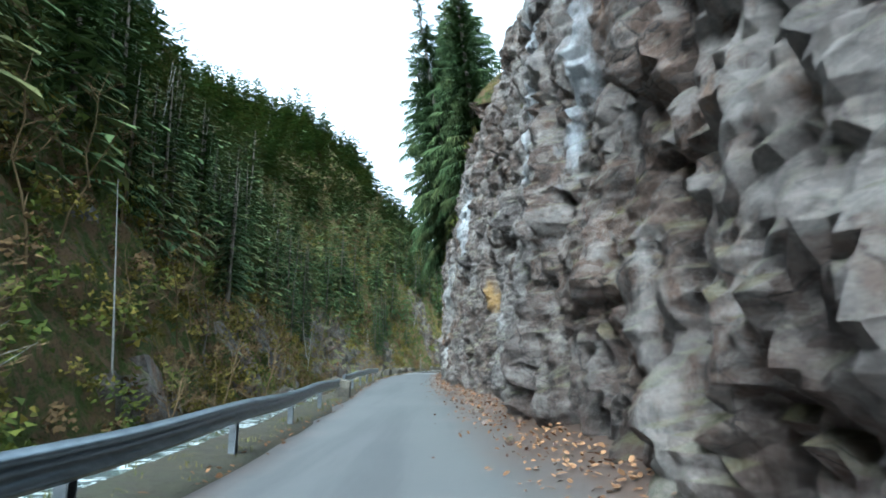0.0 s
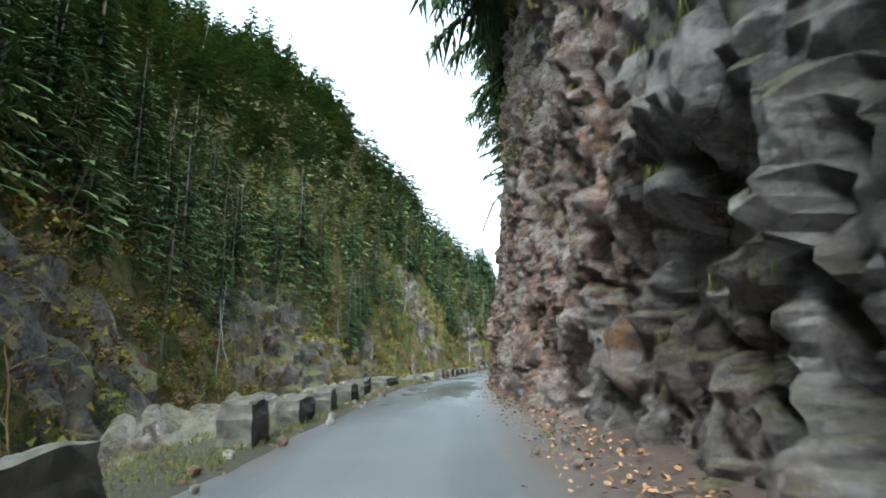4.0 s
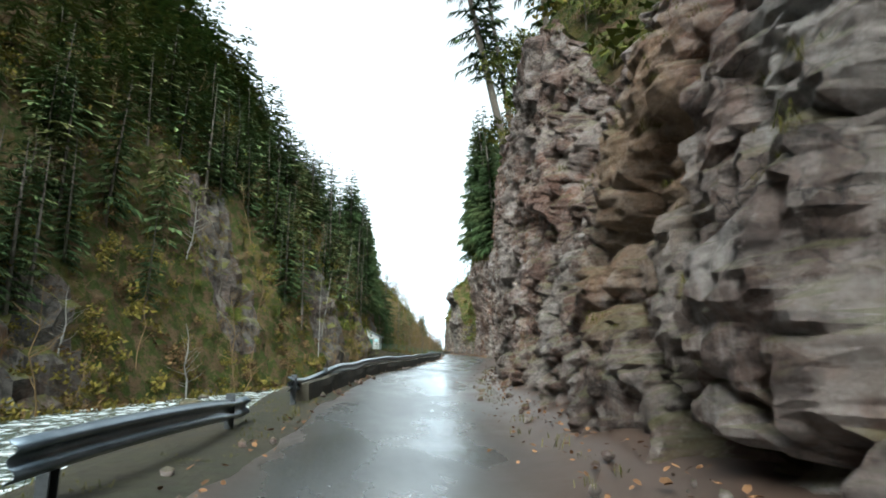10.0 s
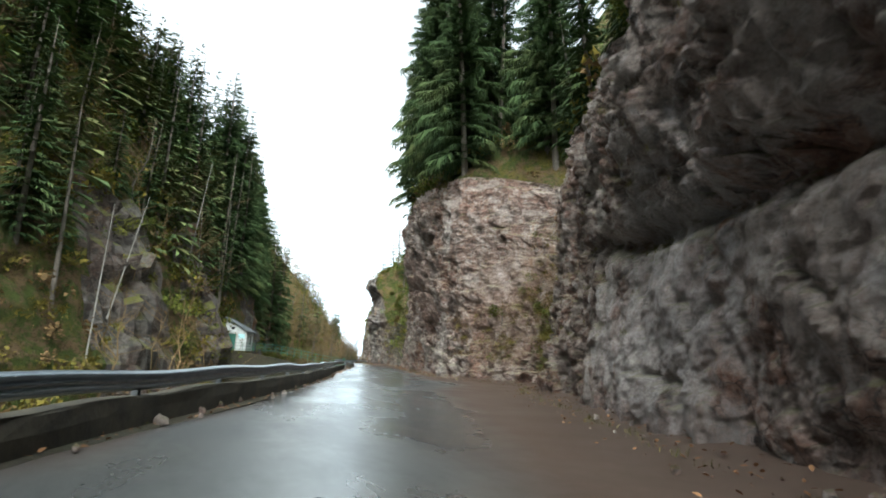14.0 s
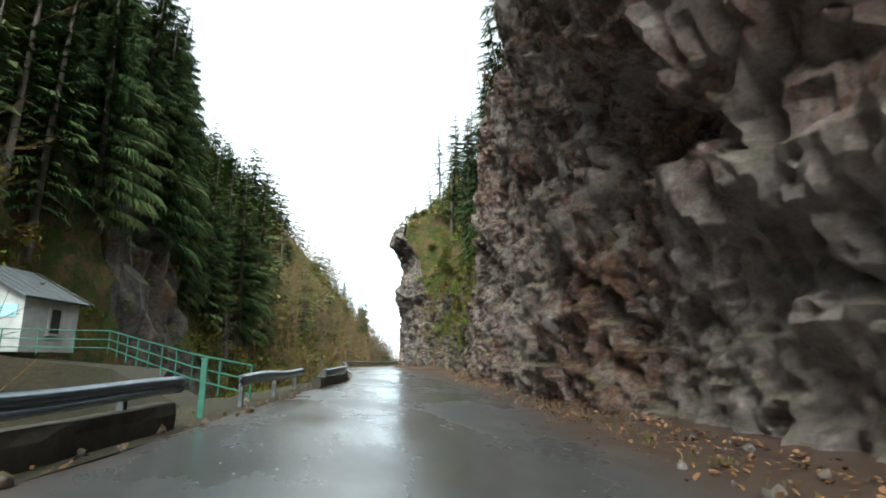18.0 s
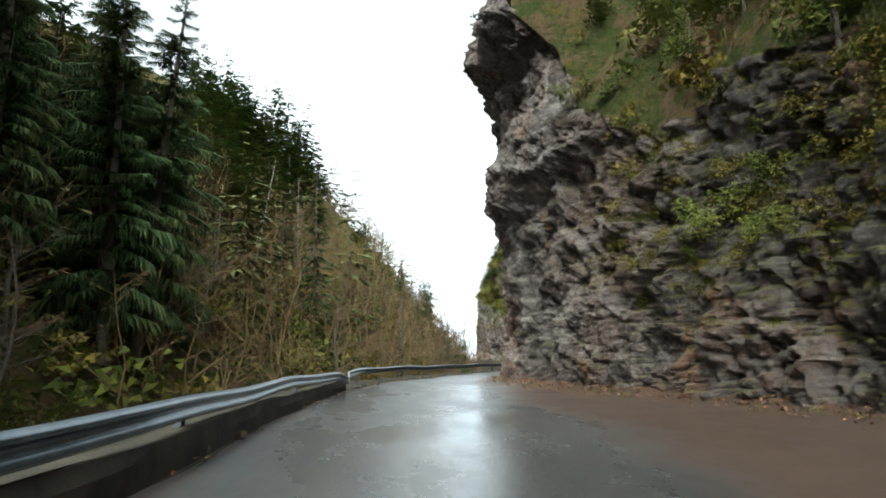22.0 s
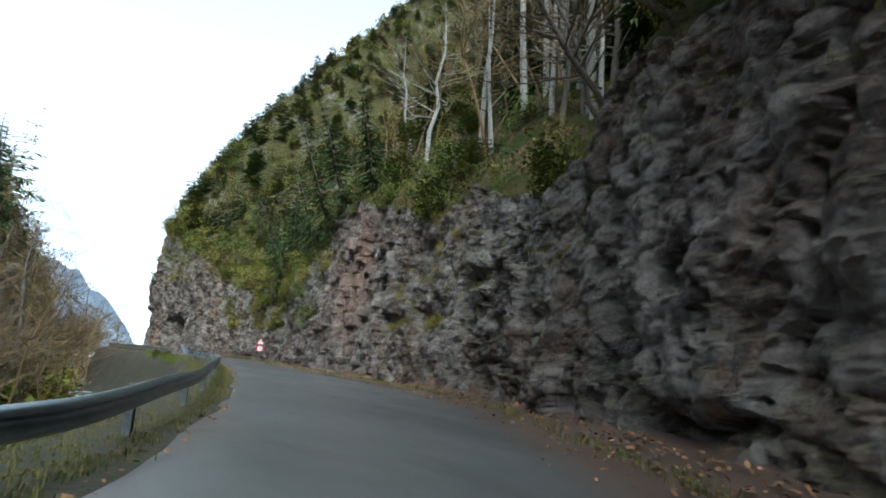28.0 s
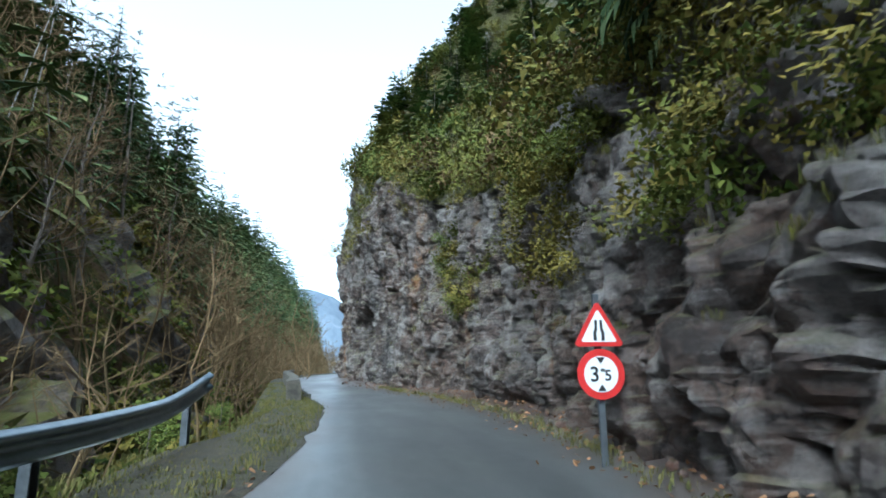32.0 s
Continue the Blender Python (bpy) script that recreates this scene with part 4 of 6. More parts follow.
def spruce_crown(r, height, spread, whorls, per, sprays, bare=0.12, gap=0.1, broad=0.2):
    """Drooping branches in whorls; each is a spine with side sprays of needles."""
    out = Soup()
    for k in range(whorls):
        f = bare + (1 - bare) * (k + r.uniform(-0.3, 0.3)) / whorls
        z0 = height * f
        reach = spread * max(0.04, 1 - f) ** 0.75 * (0.55 + 0.45 * min(1, (f - bare) * 6 + 0.35))
        for j in range(per if f < 0.85 else max(3, per - 2)):
            if r.random() < gap:
                continue
            a = 2 * math.pi * (j + r.uniform(-0.4, 0.4)) / per + k * 0.9
            ln = reach * r.uniform(0.6, 1.2)
            droop = ln * (0.45 - 0.5 * f + r.uniform(-0.1, 0.15))
            ca, sa = math.cos(a), math.sin(a)

            def spot(t, side=0.0, low=0.0):
                z = z0 - droop * t * t + 0.16 * ln * max(0, t - 0.65) - low
                return (ca * ln * t - sa * side, sa * ln * t + ca * side, z)

            w = broad * ln
            for i in range(sprays):
                t0 = 0.1 + 0.84 * (i + r.uniform(-0.2, 0.2)) / sprays
                t1 = t0 + max(0.16, 1.3 / sprays)
                wide = w * (1.25 - t0) * r.uniform(0.7, 1.4)
                root = max(0.09, 1.0 / sprays)
                for sd in (-1, 1):
                    low = (0.05 + r.uniform(0, 0.15)) * ln
                    out.tri(spot(t0), spot(t0 + root, sd * wide * 0.12), spot(min(1.15, t1 + 0.1), sd * wide * 1.3, low))
                    if sprays > 10:
                        for g in (0.45, 0.8):
                            tg, sg = t0 + g * (t1 - t0), sd * wide * 1.3 * g
                            out.tri(spot(tg, sg, low * g), spot(tg + 0.03, sg * 1.12, low * g), spot(tg + 0.02, sg * r.uniform(1.0, 1.25), low * g + ln * r.uniform(0.08, 0.2)))
            out.tri(spot(0.05, 0.07 * ln), spot(0.05, -0.07 * ln), spot(1.02))
    return out


def spruce(r, height, spread, whorls, per, sprays, bare, gap, name="spruce"):
    lean = r.uniform(-0.02, 0.02) * height
    tv, tf = tube([(0, 0, -0.8), (lean * 0.1, 0, height * 0.3), (lean * 0.5, 0, height * 0.7), (lean, 0, height * 0.99)], [height * 0.013, height * 0.01, height * 0.006, 0.015], 6)
    trunk = mesh_of("trunk", tv, tf, BARK, True)
    crown = spruce_crown(r, height, spread, whorls, per, sprays, bare, gap).mesh("crown", NEEDLES)
    return trunk, crown


def bare_tree(r, height, limbs, twigs, spread=0.34, curve=0.08, girth=1.0):
    """A leafless broadleaf tree: trunk, limbs and a haze of twigs."""
    trunk, fine = Soup(), Soup()
    line = []
    x = y = 0.0
    for k in range(7):
        line.append((x, y, -0.5 if k == 0 else height * 0.92 * k / 6))
        x += r.uniform(-curve, curve) * height * 0.5
        y += r.uniform(-curve, curve) * height * 0.5
    trunk.add(*tube(line, [height * 0.014 * girth * (1 - 0.14 * k) for k in range(7)], 6))
    for k in range(limbs):
        f = r.uniform(0.25, 0.97)
        i = min(5, int(f * 6))
        p0 = Vector(line[i]).lerp(Vector(line[i + 1]), f * 6 - i)
        a = r.uniform(0, 2 * math.pi)
        ln = height * spread * (1.15 - f) * r.uniform(0.6, 1.3)
        rise = r.uniform(0.35, 0.9)
        p1 = p0 + Vector((math.cos(a), math.sin(a), rise)) * ln * 0.5 + Vector((0, 0, -0.03 * ln))
        p2 = p1 + Vector((math.cos(a + r.uniform(-0.6, 0.6)), math.sin(a + r.uniform(-0.6, 0.6)), rise + r.uniform(-0.3, 0.4))) * ln * 0.5
        w = height * 0.0045 * (1.2 - f)
        trunk.add(*tube([p0, p1, p2], [w, w * 0.65, w * 0.25], 4))
        for j in range(twigs):
            t = r.uniform(0.25, 1.0)
            q0 = p0.lerp(p1, t * 2) if t < 0.5 else p1.lerp(p2, t * 2 - 1)
            way = Vector((math.cos(a) + r.uniform(-1.1, 1.1), math.sin(a) + r.uniform(-1.1, 1.1), r.uniform(-0.1, 1.1))).normalized()
            q1 = q0 + way * ln * r.uniform(0.18, 0.42)
            q2 = q1 + (way + Vector((r.uniform(-0.5, 0.5), r.uniform(-0.5, 0.5), r.uniform(-0.2, 0.4)))) * ln * 0.14
            side = way.orthogonal().normalized() * height * 0.0011
            fine.tri(q0 - side, q0 + side, q1)
            fine.tri(q0.lerp(q1, 0.45) - side, q0.lerp(q1, 0.45) + side, q2)
    return trunk, fine


def tuft(r, count, size, flat=0.6, leafy=1.0):
    """A clump of many small leaves with an uneven outline."""
    out = Soup()
    lobes = [(Vector((r.uniform(-0.6, 0.6), r.uniform(-0.6, 0.6), r.uniform(0.15, 0.9) * flat)), r.uniform(0.25, 0.5)) for _ in range(7)]
    for _ in range(count):
        c, rad = r.choice(lobes)
        d = Vector((r.gauss(0, 1), r.gauss(0, 1), r.gauss(0, 0.8)))
        p = (c + d.normalized() * rad * r.random() ** 0.4) * size
        if p.z < 0:
            p.z *= -0.3
        e = Vector((r.gauss(0, 1), r.gauss(0, 1), r.gauss(0, 0.7))).normalized()
        f = e.orthogonal().normalized()
        w = 0.07 * size * leafy * r.uniform(0.6, 1.4)
        out.tri(p - f * w * 0.55, p + f * w * 0.55, p + e * w * 1.7)
    return out


R3 = random.Random(11)
PROTO = [spruce(R3, 20, 3.2, 25, 6, 8, 0.06, 0.06), spruce(R3, 22, 3.5, 25, 6, 8, 0.14, 0.12), spruce(R3, 19, 2.7, 22, 5, 8, 0.28, 0.25), spruce(R3, 17, 3.2, 22, 6, 8, 0.05, 0.05)]
HERO = [spruce(R3, 21, 4.1, 30, 7, 13, 0.06, 0.1), spruce(R3, 23, 4.4, 30, 7, 13, 0.12, 0.16)]
BARE = []
for hgt, limbs, twigs in ((13, 26, 14), (11, 30, 16), (15, 24, 14)):
    a, b = bare_tree(R3, hgt, limbs, twigs)
    BARE.append((a.mesh("trunk", PALE_BARK if hgt == 15 else BARK, True), b.mesh("crown", TWIGS)))
BUSH = [tuft(R3, 1150, 1.0, 0.8, 0.68).mesh("leaves", BROADLEAF), tuft(R3, 1000, 1.0, 0.55, 0.68).mesh("leaves", BROADLEAF)]


def plant_tree(kind, p, scale, lean=(0, 0), label="", name="spruce", group="", category="tree"):
    root = thing(name, Matrix.Translation(p) @ Euler((lean[0], lean[1], R3.uniform(0, 6.28))).to_matrix().to_4x4() @ Matrix.Scale(scale, 4), label, category, group)
    part("trunk", kind[0], None, root)
    part("crown", kind[1], None, root)
    return root


def scatter_right(count, s0, s1, d0, d1, seed, kinds, sc=(0.6, 1.1), lean=0.03, label="dark green spruce on the slope above the rock", name="spruce", group="spruces above the rock face"):
    r = random.Random(seed)
    for _ in range(count):
        s, d = r.uniform(s0, s1), r.uniform(d0, d1)
        p = slope_right(np.array(s), np.array(d))
        plant_tree(r.choice(kinds), Vector(p) - Vector((0, 0, 0.3)), r.uniform(*sc), (r.uniform(-lean, lean), r.uniform(-lean, lean)), label, name, group)


LONE = "spruces above the rock face"


def stand(rows, kinds, label, name="spruce", group=LONE):
    """Trees at given places on the slope: metres along, metres back from the edge, size, lean towards the road."""
    for s, d, sc, over in rows:
        p = slope_right(np.array(float(s)), np.array(float(d)))
        a = heading(s)
        axis = Vector((-math.sin(a), math.cos(a), 0))
        m = Matrix.Translation(Vector(p) - Vector((0, 0, 0.4))) @ Matrix.Rotation(-over, 4, axis) @ Matrix.Rotation(R3.uniform(0, 6.28), 4, "Z") @ Matrix.Scale(sc, 4)
        root = thing(name, m, label, "tree", group)
        k = R3.choice(kinds)
        part("trunk", k[0], None, root)
        part("crown", k[1], None, root)


EDGE_SPRUCE = "dark spruce at the very edge of the rock face"
THIN_SPRUCE = "tall thin sparse spruce on the rock's upper edge"
stand([(48, 2.2, 1.3, 0.1), (52, 3.5, 1.4, 0.08), (56, 0.8, 1.35, 0.13), (59, 2.6, 1.5, 0.1), (62, 0.5, 1.4, 0.17), (65, 2.2, 1.5, 0.1), (69, 0.8, 1.4, 0.15), (73, 2.5, 1.4, 0.1), (77, 1.0, 1.25, 0.15), (81, 3.0, 1.3, 0.08), (86, 1.4, 1.1, 0.12)], HERO, EDGE_SPRUCE)
stand([(258, 0.8, 0.7, 0.16), (261, 1.8, 0.9, 0.14), (264, 0.6, 0.8, 0.2), (266, 1.5, 0.9, 0.15), (268, 3.0, 0.9, 0.15), (270, 0.6, 0.75, 0.22), (272, 3.4, 0.9, 0.12), (274, 2.2, 0.9, 0.12), (276, 0.5, 0.6, 0.2), (281, 2.0, 0.6, 0.2), (286, 2.4, 0.5, 0.2)], [PROTO[0], PROTO[3]], EDGE_SPRUCE)
stand([(398, 3.0, 0.5, 0.05), (400, 4.5, 0.58, 0.0), (402, 3.5, 0.45, 0.05), (372, 0.6, 0.4, 0.2), (376, 0.4, 0.45, 0.3), (379, 0.7, 0.5, 0.35), (382, 0.5, 0.42, 0.35), (385, 0.8, 0.38, 0.3), (387.5, 0.3, 0.42, 0.5), (389.5, 0.6, 0.45, 0.5), (338, 1.0, 0.7, 0.2), (343, 2.0, 0.75, 0.15), (348, 1.2, 0.6, 0.2)], [PROTO[0], PROTO[3]], EDGE_SPRUCE)
stand([(92, 0.8, 1.0, 0.08), (97, 0.5, 0.95, 0.12), (101, 2.0, 1.1, 0.05), (105, 0.6, 1.0, 0.1), (109, 2.4, 1.05, 0.05), (113, 0.8, 0.8, 0.08)], [PROTO[0], PROTO[1]], EDGE_SPRUCE)
stand([(184, 0.4, 0.5, 0.1), (188, 1.5, 0.6, 0.08), (191, 0.3, 0.5, 0.12), (194, 1.2, 0.6, 0.1), (196, 0.2, 0.45, 0.15), (198, 1.8, 0.6, 0.1), (200, 0.5, 0.5, 0.15), (202, 2.0, 0.6, 0.1), (205, 0.6, 0.5, 0.12), (208, 1.5, 0.6, 0.1), (176, 1.0, 0.55, 0.08), (169, 0.8, 0.5, 0.08)], [PROTO[0], PROTO[3]], EDGE_SPRUCE)
stand([(154, 0.3, 1.12, 0.2), (157, 1.0, 0.95, 0.14), (150, 2.5, 1.0, 0.06)], [PROTO[2]], THIN_SPRUCE)
stand([(210, 2, 1.0, 0.04), (213, 0.8, 1.15, 0.06), (215, 3.5, 1.3, 0.02), (218, 1.0, 1.2, 0.06), (221, 2.6, 1.3, 0.03), (224, 0.8, 1.15, 0.06), (227, 2.6, 1.2, 0.03), (231, 0.8, 1.0, 0.07), (211, 4.5, 1.1, 0.03), (216.5, 1.8, 1.2, 0.1), (219.5, 4.0, 1.3, 0.02)], HERO, EDGE_SPRUCE)
stand([(236, 0.8, 0.8, 0.05), (241, 1.5, 0.9, 0.04), (247, 1.0, 0.8, 0.05)], PROTO[:2], EDGE_SPRUCE)
stand([(288, 6.5, 0.75, 0.02), (290, 7.4, 0.85, 0.0), (293, 6.8, 0.8, 0.03), (296, 4.2, 0.8, 0.0), (298, 5.0, 0.7, 0.02)], [PROTO[2]], THIN_SPRUCE)
stand([(317, 0.5, 0.75, 0.15), (321, 1.2, 0.85, 0.12), (326, 0.8, 0.7, 0.12)], [PROTO[0], PROTO[3]], EDGE_SPRUCE)
scatter_right(6, -5, 45, 2.5, 12, 1, PROTO)
scatter_right(10, 52, 112, 4.0, 14, 2, PROTO, (0.9, 1.2))
scatter_right(20, 114, 152, 3, 22, 3, PROTO)
scatter_right(18, 150, 205, 3, 20, 4, PROTO)
scatter_right(14, 205, 262, 3.0, 18, 5, PROTO)
scatter_right(14, 262, 305, 5, 20, 6, PROTO)
scatter_right(18, 305, 340, 3, 26, 7, PROTO)
scatter_right(34, 332, 374, 2, 14, 8, PROTO, (0.4, 0.75))
scatter_right(8, 412, 445, 2, 12, 9, PROTO, (0.16, 0.3))
scatter_right(56, 325, 378, 1, 16, 10, BARE, (0.6, 1.0), 0.2, "leafless grey-brown tree on the slope", "bare_tree", "bare trees above the rock face")
stand([(336, 0.6, 0.7, 0.35), (340, 0.5, 0.75, 0.45), (344, 0.7, 0.65, 0.5), (347, 0.4, 0.6, 0.6), (352, 0.6, 0.6, 0.45)], BARE[:2], "leafless tree leaning out over the rock's edge", "bare_tree", "bare trees above the rock face")
# dead conifers: pale trunks with broken stubs
R5 = random.Random(5)
DEAD = []
for hgt in (11, 13, 12):
    a, b = bare_tree(R5, hgt, 14, 2, 0.12, 0.02, 1.0)
    DEAD.append((a.mesh("trunk", PALE_BARK, True), b.mesh("crown", PALE_BARK)))
stand([(355, 2.0, 0.75, 0.0), (357, 3.0, 0.95, 0.0), (358.5, 2.2, 0.85, 0.03), (360, 4.0, 1.0, -0.02), (352, 4.0, 0.9, 0.0), (363, 2.5, 0.8, 0.02), (349, 5.0, 1.0, 0.02)], DEAD, "pale dead tree trunk with broken branch stubs", "dead_tree", "dead trees above the rock face")


# the wood across the stream: nearer trees one by one, the rest as one mass
def scatter_left(count, q0, q1, d0, d1, seed, kinds, sc, label, name, group, lean=0.04, keep=lambda q, d: True):
    r = random.Random(seed)
    for _ in range(count):
        q, d = r.uniform(q0, q1), r.uniform(d0, d1)
        if not keep(q, d):
            continue
        p = slope_left(np.array(q), np.array(d))
        plant_tree(r.choice(kinds), Vector(p) - Vector((0, 0, 0.5)), r.uniform(*sc), (r.uniform(-lean, lean), r.uniform(-lean, lean)), label, name, group)


def off_crag(q, d):
    return not (205 < q < 222 and d < 7) and not (264 < q < 284 and 2 < d < 11) and not (294 < q < 305 and d < 8) and not (328 < q < 360 and d < 4)


ACROSS = "dark green spruce on the far side of the gorge"
scatter_left(80, 62, 335, 3, 14, 21, PROTO, (0.6, 1.25), ACROSS, "spruce", "spruces across the stream", 0.04, off_crag)
scatter_left(14, 352, 382, 5, 12, 22, PROTO, (0.6, 1.15), ACROSS, "spruce", "spruces across the stream")
scatter_left(8, 400, 520, 8, 14, 25, PROTO, (0.6, 1.0), ACROSS, "spruce", "spruces across the stream")
TALL = "tall dark spruce with drooping branches across the stream"
scatter_left(18, 335, 356, 3.5, 9, 26, HERO, (1.0, 1.35), TALL, "spruce", "spruces across the stream")
scatter_left(9, 362, 386, 5, 12, 27, HERO, (1.0, 1.3), TALL, "spruce", "spruces across the stream")
scatter_left(7, 452, 480, 6, 13, 28, HERO, (0.5, 0.7), TALL, "spruce", "spruces across the stream")
scatter_left(6, 435, 452, -1, 3, 29, HERO, (0.4, 0.55), TALL, "spruce", "spruces across the stream")
scatter_left(12, 430, 452, 0, 4, 30, BARE[:2], (0.7, 1.0), "leafless brown tree by the stream", "bare_tree", "bare trees by the stream", 0.1)
FAR_SIDE = PL.reshape(-1, 3)
r = random.Random(91)
for _ in range(12):
    x, y = r.uniform(61, 69), r.uniform(360, 388)
    near = FAR_SIDE[np.argmin((FAR_SIDE[:, 0] - x) ** 2 + (FAR_SIDE[:, 1] - y) ** 2)]
    plant_tree(r.choice(BARE[:2]), Vector(near) - Vector((0, 0, 0.2)), r.uniform(0.8, 1.2), (r.uniform(-0.12, 0.12), r.uniform(-0.05, 0.15)), "tall leafless brown tree by the stream", "bare_tree", "bare trees by the stream")
scatter_left(45, 365, 510, 2, 16, 23, BARE[:2], (0.6, 1.1), "leafless brown tree by the stream", "bare_tree", "bare trees by the stream", 0.1)
scatter_left(25, 60, 330, -1, 12, 24, BARE, (0.5, 0.9), "leafless pale tree by the stream", "bare_tree", "bare trees by the stream", 0.15)


def mass(name, meshes, places, mats, label, category):
    """Many copies of small meshes joined into one piece of kind stuff. places: (mesh index, matrix)."""
    vs, fs, slots, off = [], [], [], 0
    for k, m in places:
        v, f = meshes[k][:2]
        a = np.array(m)
        vs.append(v @ a[:3, :3].T + a[:3, 3])
        fs.append(f + off)
        slots.append(meshes[k][2] if len(meshes[k]) > 2 else np.zeros(len(f), int))
        off += len(v)
    ob = part(name, mesh_of(name, np.vstack(vs), np.vstack(fs), mats, False, None, np.concatenate(slots)))
    return tagged(ob, label, category, kind="stuff")


def tree_arrays(kind):
    """Trunk and crown of a built tree as one soup: places, triangles, and 1 where a triangle is bark."""
    out_v, out_f, slot, n = [], [], [], 0
    for me, k in ((kind[0], 1), (kind[1], 0)):
        v = np.array([tuple(p.co) for p in me.vertices])
        f = np.array([tuple(p.vertices) for p in me.polygons]) + n
        out_v.append(v)
        out_f.append(f)
        slot.append(np.full(len(f), k))
        n += len(v)
    return np.vstack(out_v), np.vstack(out_f), np.concatenate(slot)


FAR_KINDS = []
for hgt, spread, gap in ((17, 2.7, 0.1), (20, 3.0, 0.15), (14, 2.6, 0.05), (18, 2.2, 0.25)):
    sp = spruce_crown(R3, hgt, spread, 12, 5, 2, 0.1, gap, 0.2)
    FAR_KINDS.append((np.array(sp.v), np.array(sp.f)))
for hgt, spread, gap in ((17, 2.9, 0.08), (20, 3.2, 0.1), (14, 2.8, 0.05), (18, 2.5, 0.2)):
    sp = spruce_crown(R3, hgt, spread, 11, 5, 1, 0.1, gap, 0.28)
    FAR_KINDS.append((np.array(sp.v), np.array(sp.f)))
places = []
r = random.Random(31)
while len(places) < 2800:
    q, d = (r.uniform(40, 345) if r.random() < 0.55 else r.uniform(340, L_END - 5)), 6 + 62 * r.random() ** 1.2
    if 376 < q < 500 and d < 32 and r.random() < 0.9:
        continue
    if not off_crag(q, d):
        continue
    p = slope_left(np.array(q), np.array(d))
    sc = r.uniform(0.6, 1.3)
    wide = 1.25 if d > 12 else 1.0
    places.append((r.randrange(4) + (4 if d > 26 else 0), Matrix.Translation(Vector(p) - Vector((0, 0, 0.5))) @ Euler((r.uniform(-0.04, 0.04), r.uniform(-0.04, 0.04), r.uniform(0, 6.3))).to_matrix().to_4x4() @ Matrix.Diagonal((sc * wide * r.uniform(0.85, 1.15), sc * wide * r.uniform(0.85, 1.15), sc, 1))))
NEAR_KINDS = [tree_arrays(k) for k in PROTO]
mid = []
for _ in range(120):
    q, d = r.uniform(60, 520), r.uniform(7, 18)
    if off_crag(q, d) and not (376 < q < 505 and r.random() < 0.88):
        mid.append((r.randrange(4), Matrix.Translation(Vector(slope_left(np.array(q), np.array(d))) - Vector((0, 0, 0.5))) @ Euler((r.uniform(-0.05, 0.05), r.uniform(-0.05, 0.05), r.uniform(0, 6.3))).to_matrix().to_4x4() @ Matrix.Scale(r.uniform(0.55, 1.1), 4)))
for _ in range(95):
    s, d = r.uniform(330, 368), r.uniform(4, 40)
    mid.append((r.randrange(4), Matrix.Translation(Vector(slope_right(np.array(s), np.array(d))) - Vector((0, 0, 0.5))) @ Matrix.Rotation(r.uniform(0, 6.3), 4, "Z") @ Matrix.Scale(r.uniform(0.35, 0.75), 4)))
mass("spruce_wood_nearer", NEAR_KINDS, mid, [NEEDLES, BARK], "dark green spruces standing close on both slopes", "forest")
for _ in range(420):
    s, d = r.choice((r.uniform(330, 385), r.uniform(330, 447))), 4 + 62 * r.random() ** 1.1
    sc = r.uniform(0.3, 0.62) * (0.4 if s > 362 else 1.0)
    places.append((r.randrange(4), Matrix.Translation(Vector(slope_right(np.array(s), np.array(d))) - Vector((0, 0, 0.5))) @ Matrix.Rotation(r.uniform(0, 6.3), 4, "Z") @ Matrix.Diagonal((sc * 1.3, sc * 1.3, sc, 1))))
for _ in range(520):
    s, d = r.uniform(380, 447), 2 + 60 * r.random() ** 1.15
    sc = r.uniform(0.12, 0.28)
    places.append((4 + r.randrange(4), Matrix.Translation(Vector(slope_right(np.array(s), np.array(d))) - Vector((0, 0, 0.3))) @ Matrix.Rotation(r.uniform(0, 6.3), 4, "Z") @ Matrix.Diagonal((sc * 2.1, sc * 2.1, sc, 1))))
ru = random.Random(77)
for k in range(1150):
    q, d = (ru.uniform(336, 425), ru.uniform(20, 112)) if k < 620 else (ru.uniform(255, 450), ru.uniform(48, 114))
    sc = ru.uniform(0.65, 1.2)
    places.append((4 + ru.randrange(4), Matrix.Translation(Vector(slope_left(np.array(q), np.array(d))) - Vector((0, 0, 0.5))) @ Matrix.Rotation(ru.uniform(0, 6.3), 4, "Z") @ Matrix.Diagonal((sc * 1.25, sc * 1.25, sc, 1))))
mass("spruce_wood", FAR_KINDS, places, NEEDLES_FAR_LIT, "dense dark green spruce wood on the steep slope", "forest")
POLE = [tuple(np.array(a) for a in tube([(0, 0, 0), (0, 0, 1)], [0.0042, 0.0012], 5))]
places = []
for _ in range(90):
    q = r.uniform(5, L_END - 5)
    d = (1 if q < 330 else 9) + 44 * r.random() ** 1.5
    p = slope_left(np.array(q), np.array(d))
    hh = r.uniform(7, 17)
    places.append((0, Matrix.Translation(p) @ Euler((r.gauss(0, 0.08), r.gauss(0, 0.08), 0)).to_matrix().to_4x4() @ Matrix.Diagonal((hh * 1.4, hh * 1.4, hh, 1))))
mass("bare_trunks", POLE, places, PALE_BARK, "pale bare trunks standing among the spruces", "tree trunks")


def soup_arrays(s):
    return np.array(s.v), np.array(s.f)


